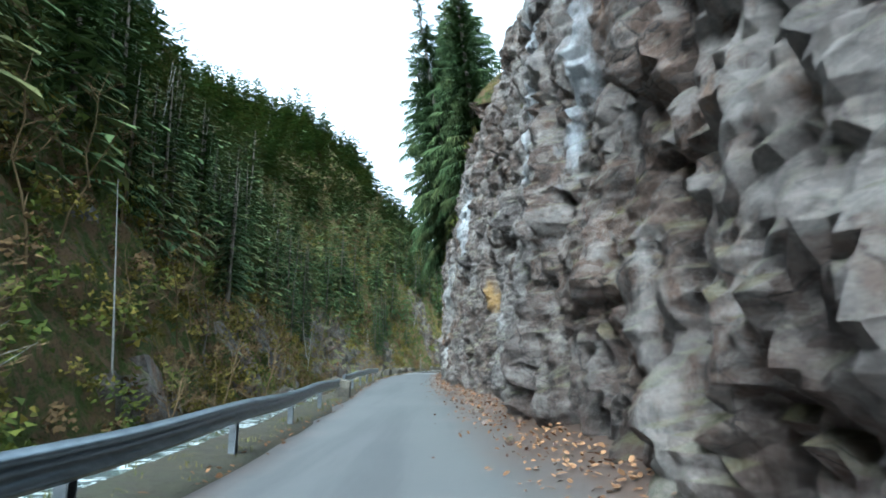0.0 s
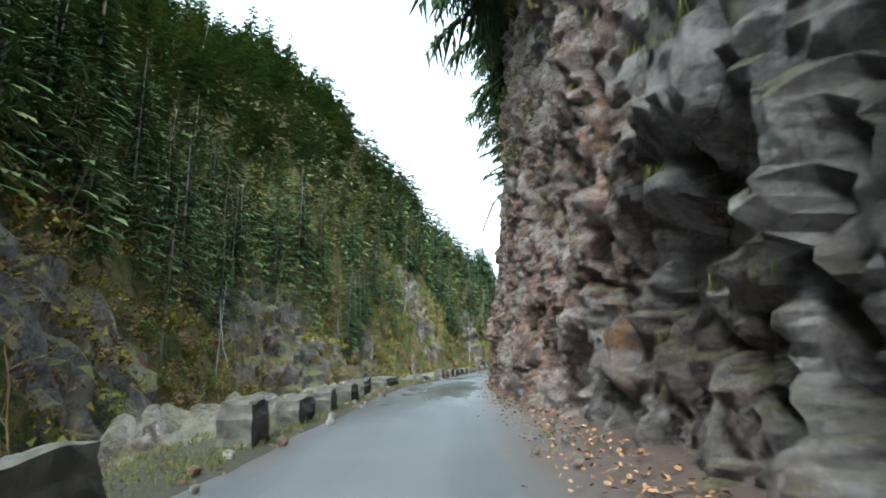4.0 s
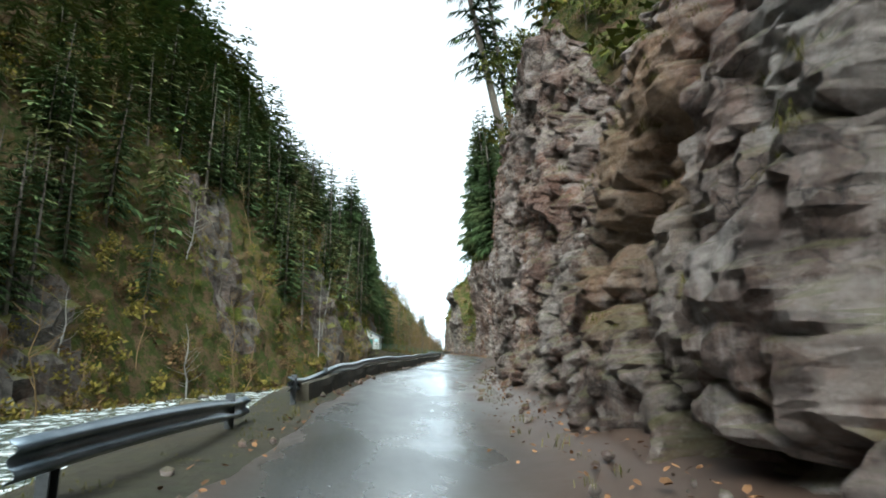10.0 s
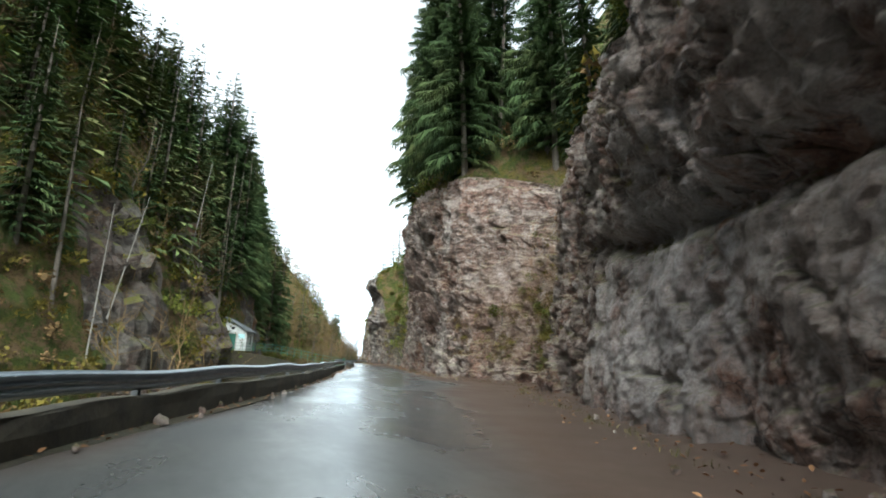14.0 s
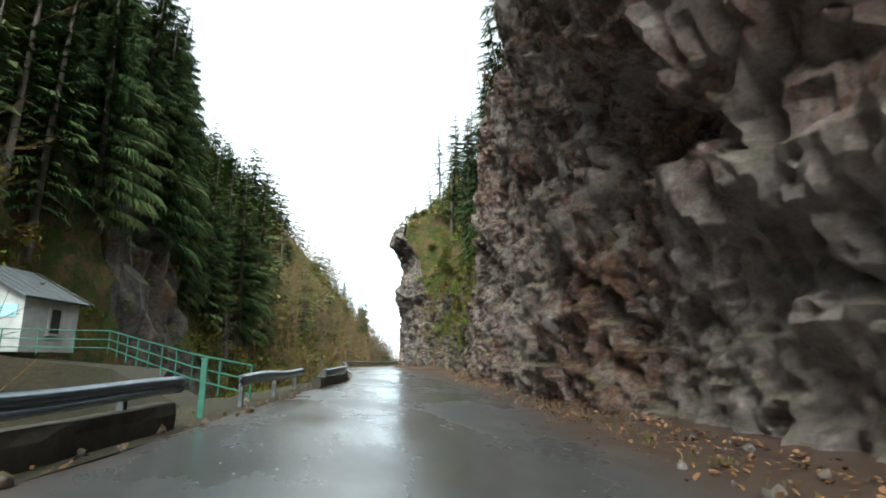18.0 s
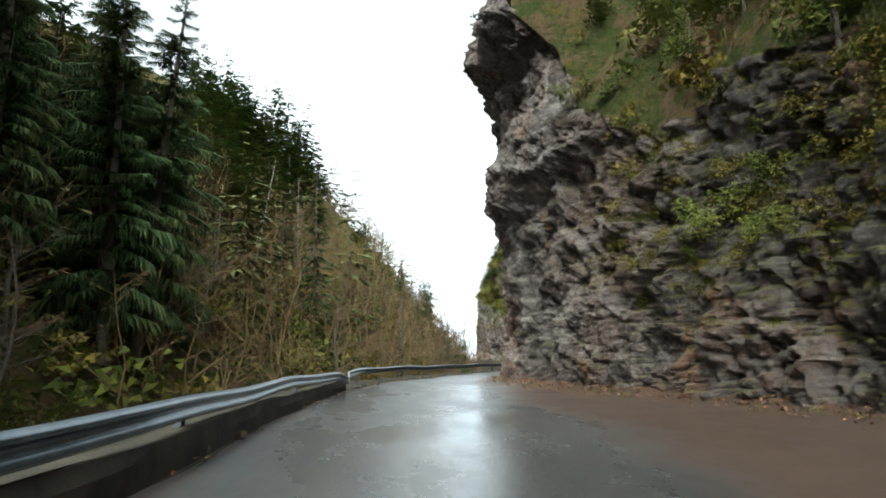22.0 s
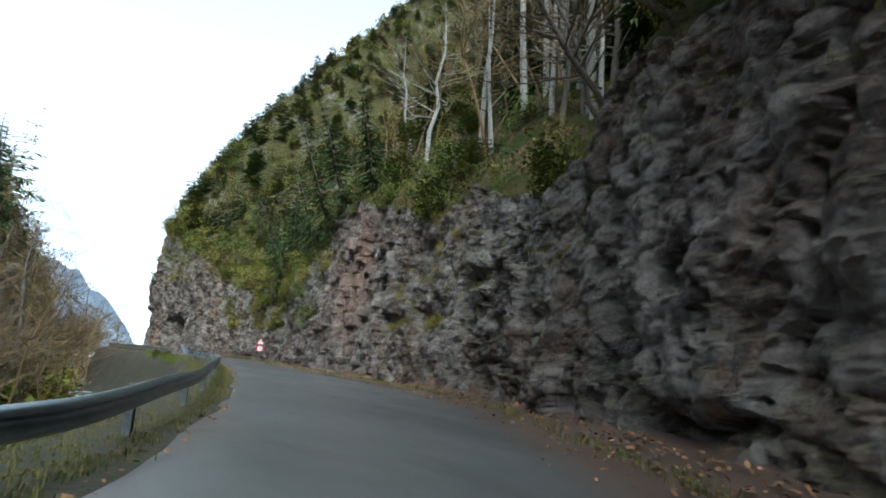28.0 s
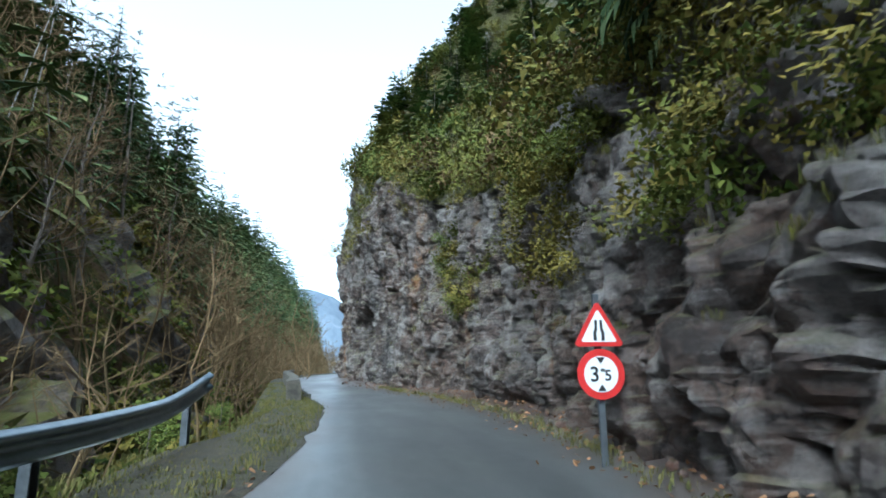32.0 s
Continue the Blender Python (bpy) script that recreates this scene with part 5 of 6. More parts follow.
bt = []
for hgt, limbs, twigs in ((10, 10, 8), (12, 11, 8)):
    a, b = bare_tree(R3, hgt, limbs, twigs, 0.36, 0.1, 0.5)
    n = len(a.v)
    bt.append((np.array(a.v + b.v), np.array(a.f + [tuple(i + n for i in t) for t in b.f])))
places = []
for _ in range(900):
    q = r.uniform(372, 530) if r.random() < 0.68 else r.uniform(40, 330)
    d = -3 + 42 * r.random() ** 1.3
    p = slope_left(np.array(q), np.array(d))
    places.append((r.randrange(2), Matrix.Translation(p) @ Matrix.Rotation(r.uniform(0, 6.3), 4, "Z") @ Matrix.Scale(r.uniform(0.6, 1.25), 4)))
for _ in range(70):
    p = slope_left(np.array(r.uniform(488, 548)), np.array(r.uniform(-8, 6)))
    places.append((r.randrange(2), Matrix.Translation(p) @ Matrix.Rotation(r.uniform(0, 6.3), 4, "Z") @ Matrix.Scale(r.uniform(0.9, 1.4), 4)))
for _ in range(260):
    p = slope_right(np.array(r.uniform(326, 392)), np.array(2 + 40 * r.random() ** 1.2))
    places.append((r.randrange(2), Matrix.Translation(p) @ Euler((r.gauss(0, 0.12), r.gauss(0, 0.12), r.uniform(0, 6.3))).to_matrix().to_4x4() @ Matrix.Scale(r.uniform(0.5, 1.0), 4)))
for _ in range(220):
    y = r.uniform(440, 620)
    places.append((r.randrange(2), Matrix.Translation((50 + (y - 445) * 0.07 + r.uniform(0, 24), y, -5.0)) @ Matrix.Rotation(r.uniform(0, 6.3), 4, "Z") @ Matrix.Scale(r.uniform(0.7, 1.2), 4)))
mass("bare_wood", bt, places, TWIGS, "leafless brown riverside wood", "forest")

tf = []
for k in range(6):
    v, f = soup_arrays(tuft(R3, 74, 1.0, 0.8, 1.7))
    tf.append((v, f, np.full(len(f), (0, 0, 0, 1, 1, 2)[k])))
BRUSH = [BROADLEAF, OLIVE_LEAF, DRY_LEAF]
fine_tf = []
for k in range(6):
    v, f = soup_arrays(tuft(R3, 190, 1.0, 0.8, 0.85))
    fine_tf.append((v, f, np.full(len(f), (0, 0, 0, 1, 1, 2)[k])))
places = []
for _ in range(4800):
    q, d = (r.uniform(40, 330) if r.random() < 0.7 else r.uniform(330, 520)), -1 + 26 * r.random() ** 1.4
    k = r.randrange(4) if q > 470 else r.randrange(6) if vnoise(np.array([[q * 0.06, d * 0.1, 0]]), 5)[0] > -0.15 else r.randrange(3, 6)
    p = slope_left(np.array(q), np.array(d))
    sc = (r.uniform(2.0, 3.6) if k < 4 and r.random() < 0.16 else r.uniform(0.9, 2.4)) * (0.6 if not off_crag(q, d) else 1.0)
    places.append((k, Matrix.Translation(p) @ Matrix.Rotation(r.uniform(0, 6.3), 4, "Z") @ Matrix.Scale(sc, 4)))
mass("undergrowth_across", tf, places, BRUSH, "green and yellowish undergrowth and boxwood on the far slope", "undergrowth")
places, close = [], []
for _ in range(3800):
    s, d = r.choice((r.uniform(40, 300), r.uniform(325, 447), r.uniform(385, 447), r.uniform(140, 305))), 0.2 + 50 * r.random() ** 1.9
    if 265 < s < 296:
        d = r.uniform(0, 16)
    p = slope_right(np.array(s), np.array(d))
    near = s > 340 and d < 22
    (close if near else places).append((r.randrange(6), Matrix.Translation(p) @ Matrix.Rotation(r.uniform(0, 6.3), 4, "Z") @ Matrix.Scale(r.uniform(0.5, 1.7) * (1.3 if s > 385 else 1.0), 4)))
mass("undergrowth_above", tf, places, BRUSH, "green and brown undergrowth on the slope above the rock", "undergrowth")
mass("scrub_above", fine_tf, close, BRUSH, "olive and green scrub on the open slope above the rock", "undergrowth")

# ---- guard rails ----
def rail_profile():
    # the W shape of the beam, seen end on: out towards the road, up
    return [(0.0, 0.0), (0.035, 0.03), (0.075, 0.045), (0.08, 0.075), (0.04, 0.11), (0.012, 0.135), (0.012, 0.175), (0.04, 0.2), (0.08, 0.235), (0.075, 0.265), (0.035, 0.28), (0.0, 0.31)]


def guard_rail(s0, s1, u, label, high, dips=(), end_up=False):
    """A W-beam on posts along the road from s0 to s1, u metres to the right of its line."""
    root = thing("guard_rail", Matrix.Translation((*at(s0, u if isinstance(u, (int, float)) else u(s0)), 0)), label, "guard rail", "guard rails along the road")
    off = root.matrix_world.translation
    n = max(3, int((s1 - s0) / 0.4))
    ss = np.linspace(s0, s1, n)
    uu = np.full(n, u) if isinstance(u, (int, float)) else np.array([u(v) for v in ss])
    prof = rail_profile()
    verts = []
    for k, s in enumerate(ss):
        h = float(high(s)) - 0.31 + 0.025 * math.sin(s * 0.9) + 0.02 * math.sin(s * 0.37 + 1)
        bend = 0.0
        for c, w, dz, du in dips:
            g = math.exp(-((s - c) / w) ** 2)
            h += dz * g
            bend += du * g
        if end_up:
            h += 0.3 * max(0, (s - s1 + 2.2) / 2.2) ** 1.5
        for thick in (0.0, -0.012):
            for a, b in prof:
                x, y = at(s, uu[k] + a + thick + bend)
                verts.append((x - off.x, y - off.y, h + b))
    m = len(prof)
    faces = []
    for k in range(n - 1):
        a, b = k * 2 * m, (k + 1) * 2 * m
        for j in range(m - 1):
            faces += [(a + j, b + j, b + j + 1, a + j + 1), (a + m + j, a + m + j + 1, b + m + j + 1, b + m + j)]
        faces += [(a, a + m, b + m, b), (a + m - 1, b + m - 1, b + 2 * m - 1, a + 2 * m - 1)]
    for a in (0, (n - 1) * 2 * m):
        faces += [(a + j, a + j + 1, a + m + j + 1, a + m + j) for j in range(m - 1)]
    part("beam", mesh_of("beam", verts, faces, STEEL, True), None, root)
    for s in np.arange(s0 + 0.6, s1, 4.0):
        x, y = at(s, (u if isinstance(u, (int, float)) else u(s)) - 0.09)
        height = float(high(s))
        bm = bmesh.new()
        box(bm, (0.012, 0.13, height + 0.55), (-0.045, 0, 0.0))
        box(bm, (0.1, 0.012, height + 0.55), (0.0, 0.06, 0.0))
        box(bm, (0.1, 0.012, height + 0.55), (0.0, -0.06, 0.0))
        ob = part("post", bm, POST_STEEL, root)
        ob.location = (x - off.x, y - off.y, (height - 0.55) / 2 - 0.03)
        ob.rotation_euler = (0, 0, heading(s))
    return root


BEND_RAIL = table([(134, -2.75), (140, -2.9), (152, -3.6), (165, -3.55), (178, -4.4), (217, -4.6), (233, -4.3)])
LONG_RAIL = table([(248, -3.6), (254, -2.95), (268, -3.05), (280, -2.75), (291, -3.3), (297, -3.7), (303, -4.45), (313, -4.0), (330, -3.5), (347, -2.6), (360, -2.85), (378, -2.85)])
guard_rail(-12, 20.4, -2.6, "weathered steel guard rail above the stream", table([(0, 0.78), (1, 0.78)]))
guard_rail(24.0, 43.2, -2.75, "short weathered steel guard rail between guard stones", table([(24, 0.86), (34, 0.92)]))
guard_rail(126.5, 132.0, -2.75, "short piece of dented steel guard rail", table([(126, 0.62), (132, 0.62)]), ((132, 1.4, -0.12, -0.15),))
guard_rail(134.5, 233, BEND_RAIL, "long weathered steel guard rail along the bend", table([(134, 0.72), (152, 0.86), (178, 0.92), (233, 0.94)]), ((137, 2.5, -0.2, -0.25),))
guard_rail(236.5, 246.5, -4.25, "steel guard rail beside the gate", table([(236, 0.87), (246, 0.87)]))
guard_rail(248.5, 377.4, LONG_RAIL, "long steel guard rail with a bent joint", table([(248, 0.84), (300, 0.87), (320, 0.8), (345, 0.75), (378, 0.76)]), ((296.9, 0.75, -0.2, 0.16), (295.2, 3.0, -0.05, 0.1)))
guard_rail(379.6, 393, table([(379, -2.85), (393, -3.3)]), "steel guard rail with its end bent upwards", table([(379, 0.77), (393, 0.78)]), (), True)

# ---- guard stones ----
def guard_stone(s, u, size, r):
    bm = bmesh.new()
    bmesh.ops.create_cube(bm, size=1, matrix=Matrix.Diagonal((*size, 1)))
    bmesh.ops.subdivide_edges(bm, edges=bm.edges[:], cuts=5, use_grid_fill=True)
    for v in bm.verts:
        q = v.co + Vector((s * 1.7, 0, 0))
        n = noise.noise(q * 1.9) + 0.5 * noise.noise(q * 5.0)
        v.co += v.co.normalized() * 0.1 * n + Vector((r.uniform(-1, 1), r.uniform(-1, 1), r.uniform(-1, 1))) * 0.012
        k = max(abs(v.co.x) / size[0], abs(v.co.y) / size[1]) * 2
        if v.co.z > 0.3 * size[2] and k > 0.85:
            v.co *= 0.92
        if v.co.z > 0.25 * size[2]:
            v.co.z += 0.09 * noise.noise(Vector((q.x * 1.3, q.y * 1.3, 3.0)))
    ob = part("guard_stone", bm, STONE)
    ob.matrix_world = Matrix.Translation((*at(s, u), size[2] * 0.5 - 0.12)) @ Matrix.Rotation(heading(s) + r.uniform(-0.1, 0.1), 4, "Z") @ Matrix.Rotation(r.uniform(-0.06, 0.06), 4, "X")
    return tagged(ob, "weathered grey guard stone with a mossy top at the road's edge", "guard stone", "guard stones along the road")


r = random.Random(41)
for s, u in ((22.5, -2.6), (49.4, -3.4), (57.0, -3.5), (62.0, -3.5), (65.0, -3.5), (68.2, -3.55), (71.4, -3.6), (74.8, -3.7)):
    guard_stone(s, u - 0.1 * r.random(), (0.55, r.uniform(1.0, 1.3), r.uniform(0.72, 0.88)), r)
guard_stone(82.0, -4.3, (1.3, 3.2, 0.62), r)
guard_stone(89.2, -3.3, (0.7, 2.2, 0.5), r)
s = 93.6
while s < 121:
    guard_stone(s, EDGE(s) - 0.42 - 0.12 * r.random(), (0.55, r.uniform(1.2, 1.8), r.uniform(0.6, 0.78)), r)
    s += r.uniform(2.1, 2.8)

# ---- road signs ----
PAINT_RED = plain("red_sign_face", (0.45, 0.02, 0.02), (0.55, 0.03, 0.025), 0.45, 0.0, 5.0, 0.0)
PAINT_WHITE = plain("white_sign_face", (0.72, 0.72, 0.72), (0.82, 0.82, 0.82), 0.45, 0.0, 5.0, 0.0)
PAINT_BLACK = plain("black_sign_print", (0.012, 0.012, 0.012), (0.03, 0.03, 0.03), 0.5, 0.0, 5.0, 0.0)


def flat(bm, outline, y0, y1):
    """A plate with that outline in x and z, between y0 (front) and y1."""
    a = [bm.verts.new((x, y0, z)) for x, z in outline]
    b = [bm.verts.new((x, y1, z)) for x, z in outline]
    bm.faces.new(a)
    bm.faces.new(b[::-1])
    for k in range(len(a)):
        j = (k + 1) % len(a)
        bm.faces.new((a[j], a[k], b[k], b[j]))
    bmesh.ops.recalc_face_normals(bm, faces=bm.faces[:])
    return bm


def ring(n, rad, cx=0.0, cz=0.0):
    return [(cx + rad * math.cos(2 * math.pi * k / n), cz + rad * math.sin(2 * math.pi * k / n)) for k in range(n)]


def rounded_triangle(side, corner):
    hgt = side * math.sqrt(3) / 2
    tips = [(-side / 2, -hgt / 3), (side / 2, -hgt / 3), (0, 2 * hgt / 3)]
    out = []
    for k, (x, z) in enumerate(tips):
        cx, cz = x * (1 - 2 * corner / hgt * 1.5), z * (1 - 2 * corner / hgt * 1.5)
        mid = math.atan2(z, x)
        for j in range(7):
            a = mid - math.pi / 3 + 2 * math.pi / 3 * j / 6
            out.append((cx + corner * math.cos(a), cz + corner * math.sin(a)))
    return out


def sign_post(s, u):
    root = thing("road_sign", Matrix.Translation((*at(s, u), 0)) @ Matrix.Rotation(heading(s) + 0.06, 4, "Z"), "post with a road-narrows triangle over a round width limit plate", "road sign")
    bm = bmesh.new()
    box(bm, (0.08, 0.04, 2.35), (0, 0.03, 0.9), 0.006)
    part("post", bm, POST_STEEL, root, "grey galvanised post")
    tri = part("triangle_plate", flat(bmesh.new(), rounded_triangle(0.66, 0.04), -0.012, 0.0), PAINT_RED, root, "red-edged warning triangle")
    tri.location = (0, -0.005, 1.62)
    field = part("white_field", flat(bmesh.new(), rounded_triangle(0.47, 0.02), -0.0165, -0.0125), PAINT_WHITE, tri)
    for sx in (-1, 1):
        bm = flat(bmesh.new(), [(sx * x, z) for x, z in ((0.028, -0.12), (0.072, -0.12), (0.072, -0.02), (0.05, 0.03), (0.05, 0.13), (0.018, 0.13), (0.018, 0.01), (0.034, -0.03))], -0.021, -0.017)
        part("road_narrows_bar", bm, PAINT_BLACK, tri)
    disc = part("round_plate", flat(bmesh.new(), ring(40, 0.3), -0.012, 0.0), PAINT_RED, root, "red-rimmed round width limit plate")
    disc.location = (0, -0.005, 1.1)
    part("white_disc", flat(bmesh.new(), ring(40, 0.215), -0.0165, -0.0125), PAINT_WHITE, disc)
    for sz in (-1, 1):
        part("limit_arrow", flat(bmesh.new(), [(-0.055, sz * 0.2), (0.055, sz * 0.2), (0, sz * 0.12)], -0.021, -0.017), PAINT_BLACK, disc)
    for text, size, x, z in (("3", 0.25, -0.085, -0.085), ("m", 0.07, 0.02, 0.03), ("5", 0.18, 0.085, -0.075)):
        cu = bpy.data.curves.new("digit", "FONT")
        cu.body, cu.size, cu.align_x, cu.extrude = text, size, "CENTER", 0.002
        cu.offset = 0.004
        ob = new("digit", cu)
        ob.rotation_euler = (radians(90), 0, 0)
        ob.location = (x, -0.0195, z)
        cu.materials.append(PAINT_BLACK)
        ob.parent = disc
    return root


sign_post(389.6, 2.36)

# ---- stonework along the stream side ----
def strip(name, s0, s1, u, width, height, mat, label, seed, step=0.6):
    """A long low kerb or wall that follows the road."""
    ss = np.arange(s0, s1, step)
    rows = []
    for k, (a, b) in enumerate(((0, -0.4), (0, height * 0.55), (0.03, height - 0.03), (0.06, height), (width - 0.06, height), (width, height - 0.04), (width, -1.2))):
        n = vnoise(np.stack([ss * 0.9, ss * 0 + k, ss * 0], 1), seed)
        n2 = vnoise(np.stack([ss * 0.5, ss * 0 + k * 0.3, ss * 0 + 5], 1), seed + 1)
        x = at(ss, np.array([u(v) for v in ss]) - a + 0.035 * n)
        rows.append(np.c_[x, b + (0.05 * n2 if b > 0.1 else 0 * n2)])
    P = np.stack(rows, 1).reshape(-1, 3)
    n = (len(ss) - 1) * 7
    caps = [(0, 1, 5, 6), (1, 2, 4, 5), (2, 3, 4, 4)], [(n + 6, n + 5, n + 1, n), (n + 5, n + 4, n + 2, n + 1)]
    F = np.vstack([grid_faces(len(ss), 7), caps[0][:2], caps[1]])
    ob = part(name, mesh_of(name, P, F, mat))
    return tagged(ob, label, "kerb", kind="structure")


# Mossy kerb concrete, toned down so the shade under the rail is in its colour.
MOSSY_SHADED_CONCRETE = plain("mossy_shaded_concrete", (0.015, 0.013, 0.009), (0.06, 0.05, 0.032), 0.9, 0.0, 1.6, 0.6)
strip("kerb_bend", 136, 233, lambda s: BEND_RAIL(s) + 0.1, 0.4, 0.5, MOSSY_SHADED_CONCRETE, "low mossy concrete kerb under the guard rail", 3)
strip("kerb_straight", 247, 298, lambda s: LONG_RAIL(s) + 0.08, 0.4, 0.47, MOSSY_SHADED_CONCRETE, "low mossy concrete kerb under the guard rail", 4)
strip("parapet", 402.5, 432, table([(402, -2.2), (410, -2.0), (432, -2.0)]), 0.45, 0.72, STONE, "weathered stone parapet at the narrow bend", 5)

# ---- the little white waterworks hut on its terrace ----
HUT = Vector((21.0, 251.0, 1.55))
FLOOR = HUT.z
TERRACE = [(16, 246.0), (20, 247.3), (26, 247.6), (31, 237.5), (33.2, 234.2), (34.0, 236.2), (31.5, 240.0), (28, 250), (27, 258), (16, 258)]
bm = bmesh.new()
top = [bm.verts.new((x, y, FLOOR - max(0, min(1, (x - 23) / 8)) * 2.0)) for x, y in TERRACE]
low = [bm.verts.new((v.co.x, v.co.y, -6)) for v in top]
bm.faces.new(top)
for k in range(len(top)):
    j = (k + 1) % len(top)
    bm.faces.new((top[k], low[k], low[j], top[j]))
bmesh.ops.recalc_face_normals(bm, faces=bm.faces[:])
bmesh.ops.triangulate(bm, faces=bm.faces[:])
terrace = part("terrace", bm, BANK)
tagged(terrace, "stone terrace that carries the hut above the stream", "terrace", kind="structure")

hut = thing("hut", Matrix.Translation(HUT) @ Matrix.Rotation(radians(-14), 4, "Z"), "small white limewashed hut with a dark lean-to roof", "hut")
W, DEP, HI, LO = 2.9, 4.4, 4.2, 2.65


def gable(y):
    return [(-W / 2, y, 0), (W / 2, y, 0), (W / 2, y, LO), (-W / 2, y, HI)]


bm = bmesh.new()
ends = []
for y in (-DEP / 2, DEP / 2):
    for inset in (0.0, 0.22):
        ends.append([bm.verts.new((x * (1 - inset / 1.45), y * (1 - inset / 2.2), z)) for x, y, z in gable(y)])
f_out, f_in, b_out, b_in = ends
for a, b in ((f_out, b_out),):
    bm.faces.new((a[1], b[1], b[2], a[2]))
    bm.faces.new((a[0], a[3], b[3], b[0]))
    bm.faces.new((a[3], a[2], b[2], b[3]))
    bm.faces.new(a)
    bm.faces.new(b[::-1])
bm.verts.ensure_lookup_table()
bmesh.ops.delete(bm, geom=[v for v in bm.verts if not v.link_faces], context="VERTS")
bmesh.ops.recalc_face_normals(bm, faces=bm.faces[:])
part("wall", bm, LIMEWASH, hut, "white limewashed wall")
bm = bmesh.new()
ang = math.atan2(HI - LO, W)
box(bm, (W + 1.0, DEP + 0.9, 0.12), (0.05, 0, (HI + LO) / 2 + 0.1), 0.02, Matrix.Rotation(ang, 4, "Y"))
roof = part("roof", bm, SLATE, hut, "dark slate lean-to roof")
for k in range(7):
    bm = bmesh.new()
    box(bm, (W + 1.02, 0.04, 0.05), (0.05, -DEP / 2 + 0.1 + k * 0.86, (HI + LO) / 2 + 0.18), 0.01, Matrix.Rotation(ang, 4, "Y"))
    part("roof_batten", bm, SLATE, roof)


def framed(parent, name, x, z, w, h, y, mat, frame_mat, turn=0.0):
    holder = part(name, box(bmesh.new(), (w, 0.06, h), (0, 0, 0), 0.01), mat, parent)
    holder.location = (x, y, z)
    holder.rotation_euler = (0, 0, turn)
    for nm, size, c in (("jamb", (0.16, 0.12, h + 0.16), (-w / 2 - 0.08, 0, 0.0)), ("jamb", (0.16, 0.12, h + 0.16), (w / 2 + 0.08, 0, 0.0)), ("lintel", (w + 0.34, 0.13, 0.17), (0, 0, h / 2 + 0.085))):
        part(nm, box(bmesh.new(), size, c, 0.01), frame_mat, holder)
    return holder


door = framed(hut, "door", -0.45, 1.12, 0.95, 2.24, -DEP / 2 - 0.02, GREEN_PAINT, CONCRETE)
part("handle", box(bmesh.new(), (0.03, 0.05, 0.16), (0.36, -0.05, 0.0), 0.008), STEEL, door)
framed(hut, "vent_window", -0.45, 3.0, 0.5, 0.34, -DEP / 2 - 0.02, UNLIT_PANEL, LIMEWASH)
side = framed(hut, "window", W / 2 + 0.02, 1.55, 0.8, 1.25, 0.2, UNLIT_PANEL, CONCRETE, radians(90))
part("sill", box(bmesh.new(), (1.3, 0.22, 0.1), (0, -0.06, -0.68), 0.015), CONCRETE, side)
panel = part("meter_panel", box(bmesh.new(), (0.85, 0.05, 0.6), (0, 0, 0), 0.01), plain("pale_blue_panel", (0.35, 0.6, 0.66), (0.45, 0.7, 0.74), 0.5, 0.0, 3.0, 0.0), hut, "pale blue panel on the wall")
panel.location = (0.75, -DEP / 2 - 0.03, 1.95)


def railing(points, label):
    """Green bar railing along points: posts, rails and bars."""
    root = thing("railing", Matrix.Translation(points[0]), label, "railing")
    o = Vector(points[0])
    for a, b in zip(points, points[1:]):
        a, b = Vector(a), Vector(b)
        n = max(1, round((b - a).length / 1.6))
        for k in range(n + 1):
            p = a.lerp(b, k / n) - o
            part("post", mesh_of("post", *tube([p + Vector((0, 0, -0.1)), p + Vector((0, 0, 1.05))], [0.03, 0.03], 6), GREEN_PAINT), None, root)
        for z in (1.02, 0.6, 0.2):
            part("rail", mesh_of("rail", *tube([a - o + Vector((0, 0, z)), b - o + Vector((0, 0, z))], [0.024, 0.024], 6), GREEN_PAINT), None, root)
    return root


railing([(16.2, 246.3, FLOOR), (20, 247.6, FLOOR), (25.8, 247.9, FLOOR), (30.8, 238.0, 0.4), (32.8, 234.9, 0.05)], "green tubular railing along the hut's terrace")
gate = thing("gate_post", Matrix.Translation((*at(234.4, -4.4), 0)), "rusty green steel gate post beside the guard rail", "gate post")
part("post", box(bmesh.new(), (0.12, 0.12, 1.3), (0, 0, 0.6), 0.01), GREEN_PAINT, gate)
part("cap", box(bmesh.new(), (0.15, 0.15, 0.04), (0, 0, 1.27), 0.01), GREEN_PAINT, gate)
stick = part("stake", mesh_of("stake", *tube([(0, 0, -0.2), (0.05, 0.02, 0.7), (-0.08, 0.05, 1.5)], [0.05, 0.045, 0.035], 7), BARK, True))
stick.matrix_world = Matrix.Translation((*at(86.2, -3.2), 0.03))
tagged(stick, "weathered leaning wooden stake on the verge", "stake")

# ---- boulders, stones and scree ----
def boulder_mesh(seed, cuts=2):
    bm = bmesh.new()
    bmesh.ops.create_icosphere(bm, subdivisions=cuts, radius=1)
    for v in bm.verts:
        n = v.co.normalized()
        k = noise.cell_vector(n * 1.4 + Vector((seed * 7.3, 0, 0)))
        v.co = n * (0.8 + 0.35 * noise.noise(n * 1.3 + Vector((seed * 3.1, 0, 0)))) + 0.12 * (k - Vector((0.5, 0.5, 0.5)))
    me = bpy.data.meshes.new("boulder")
    bm.to_mesh(me)
    bm.free()
    me.materials.append(GREY_ROCK)
    return me


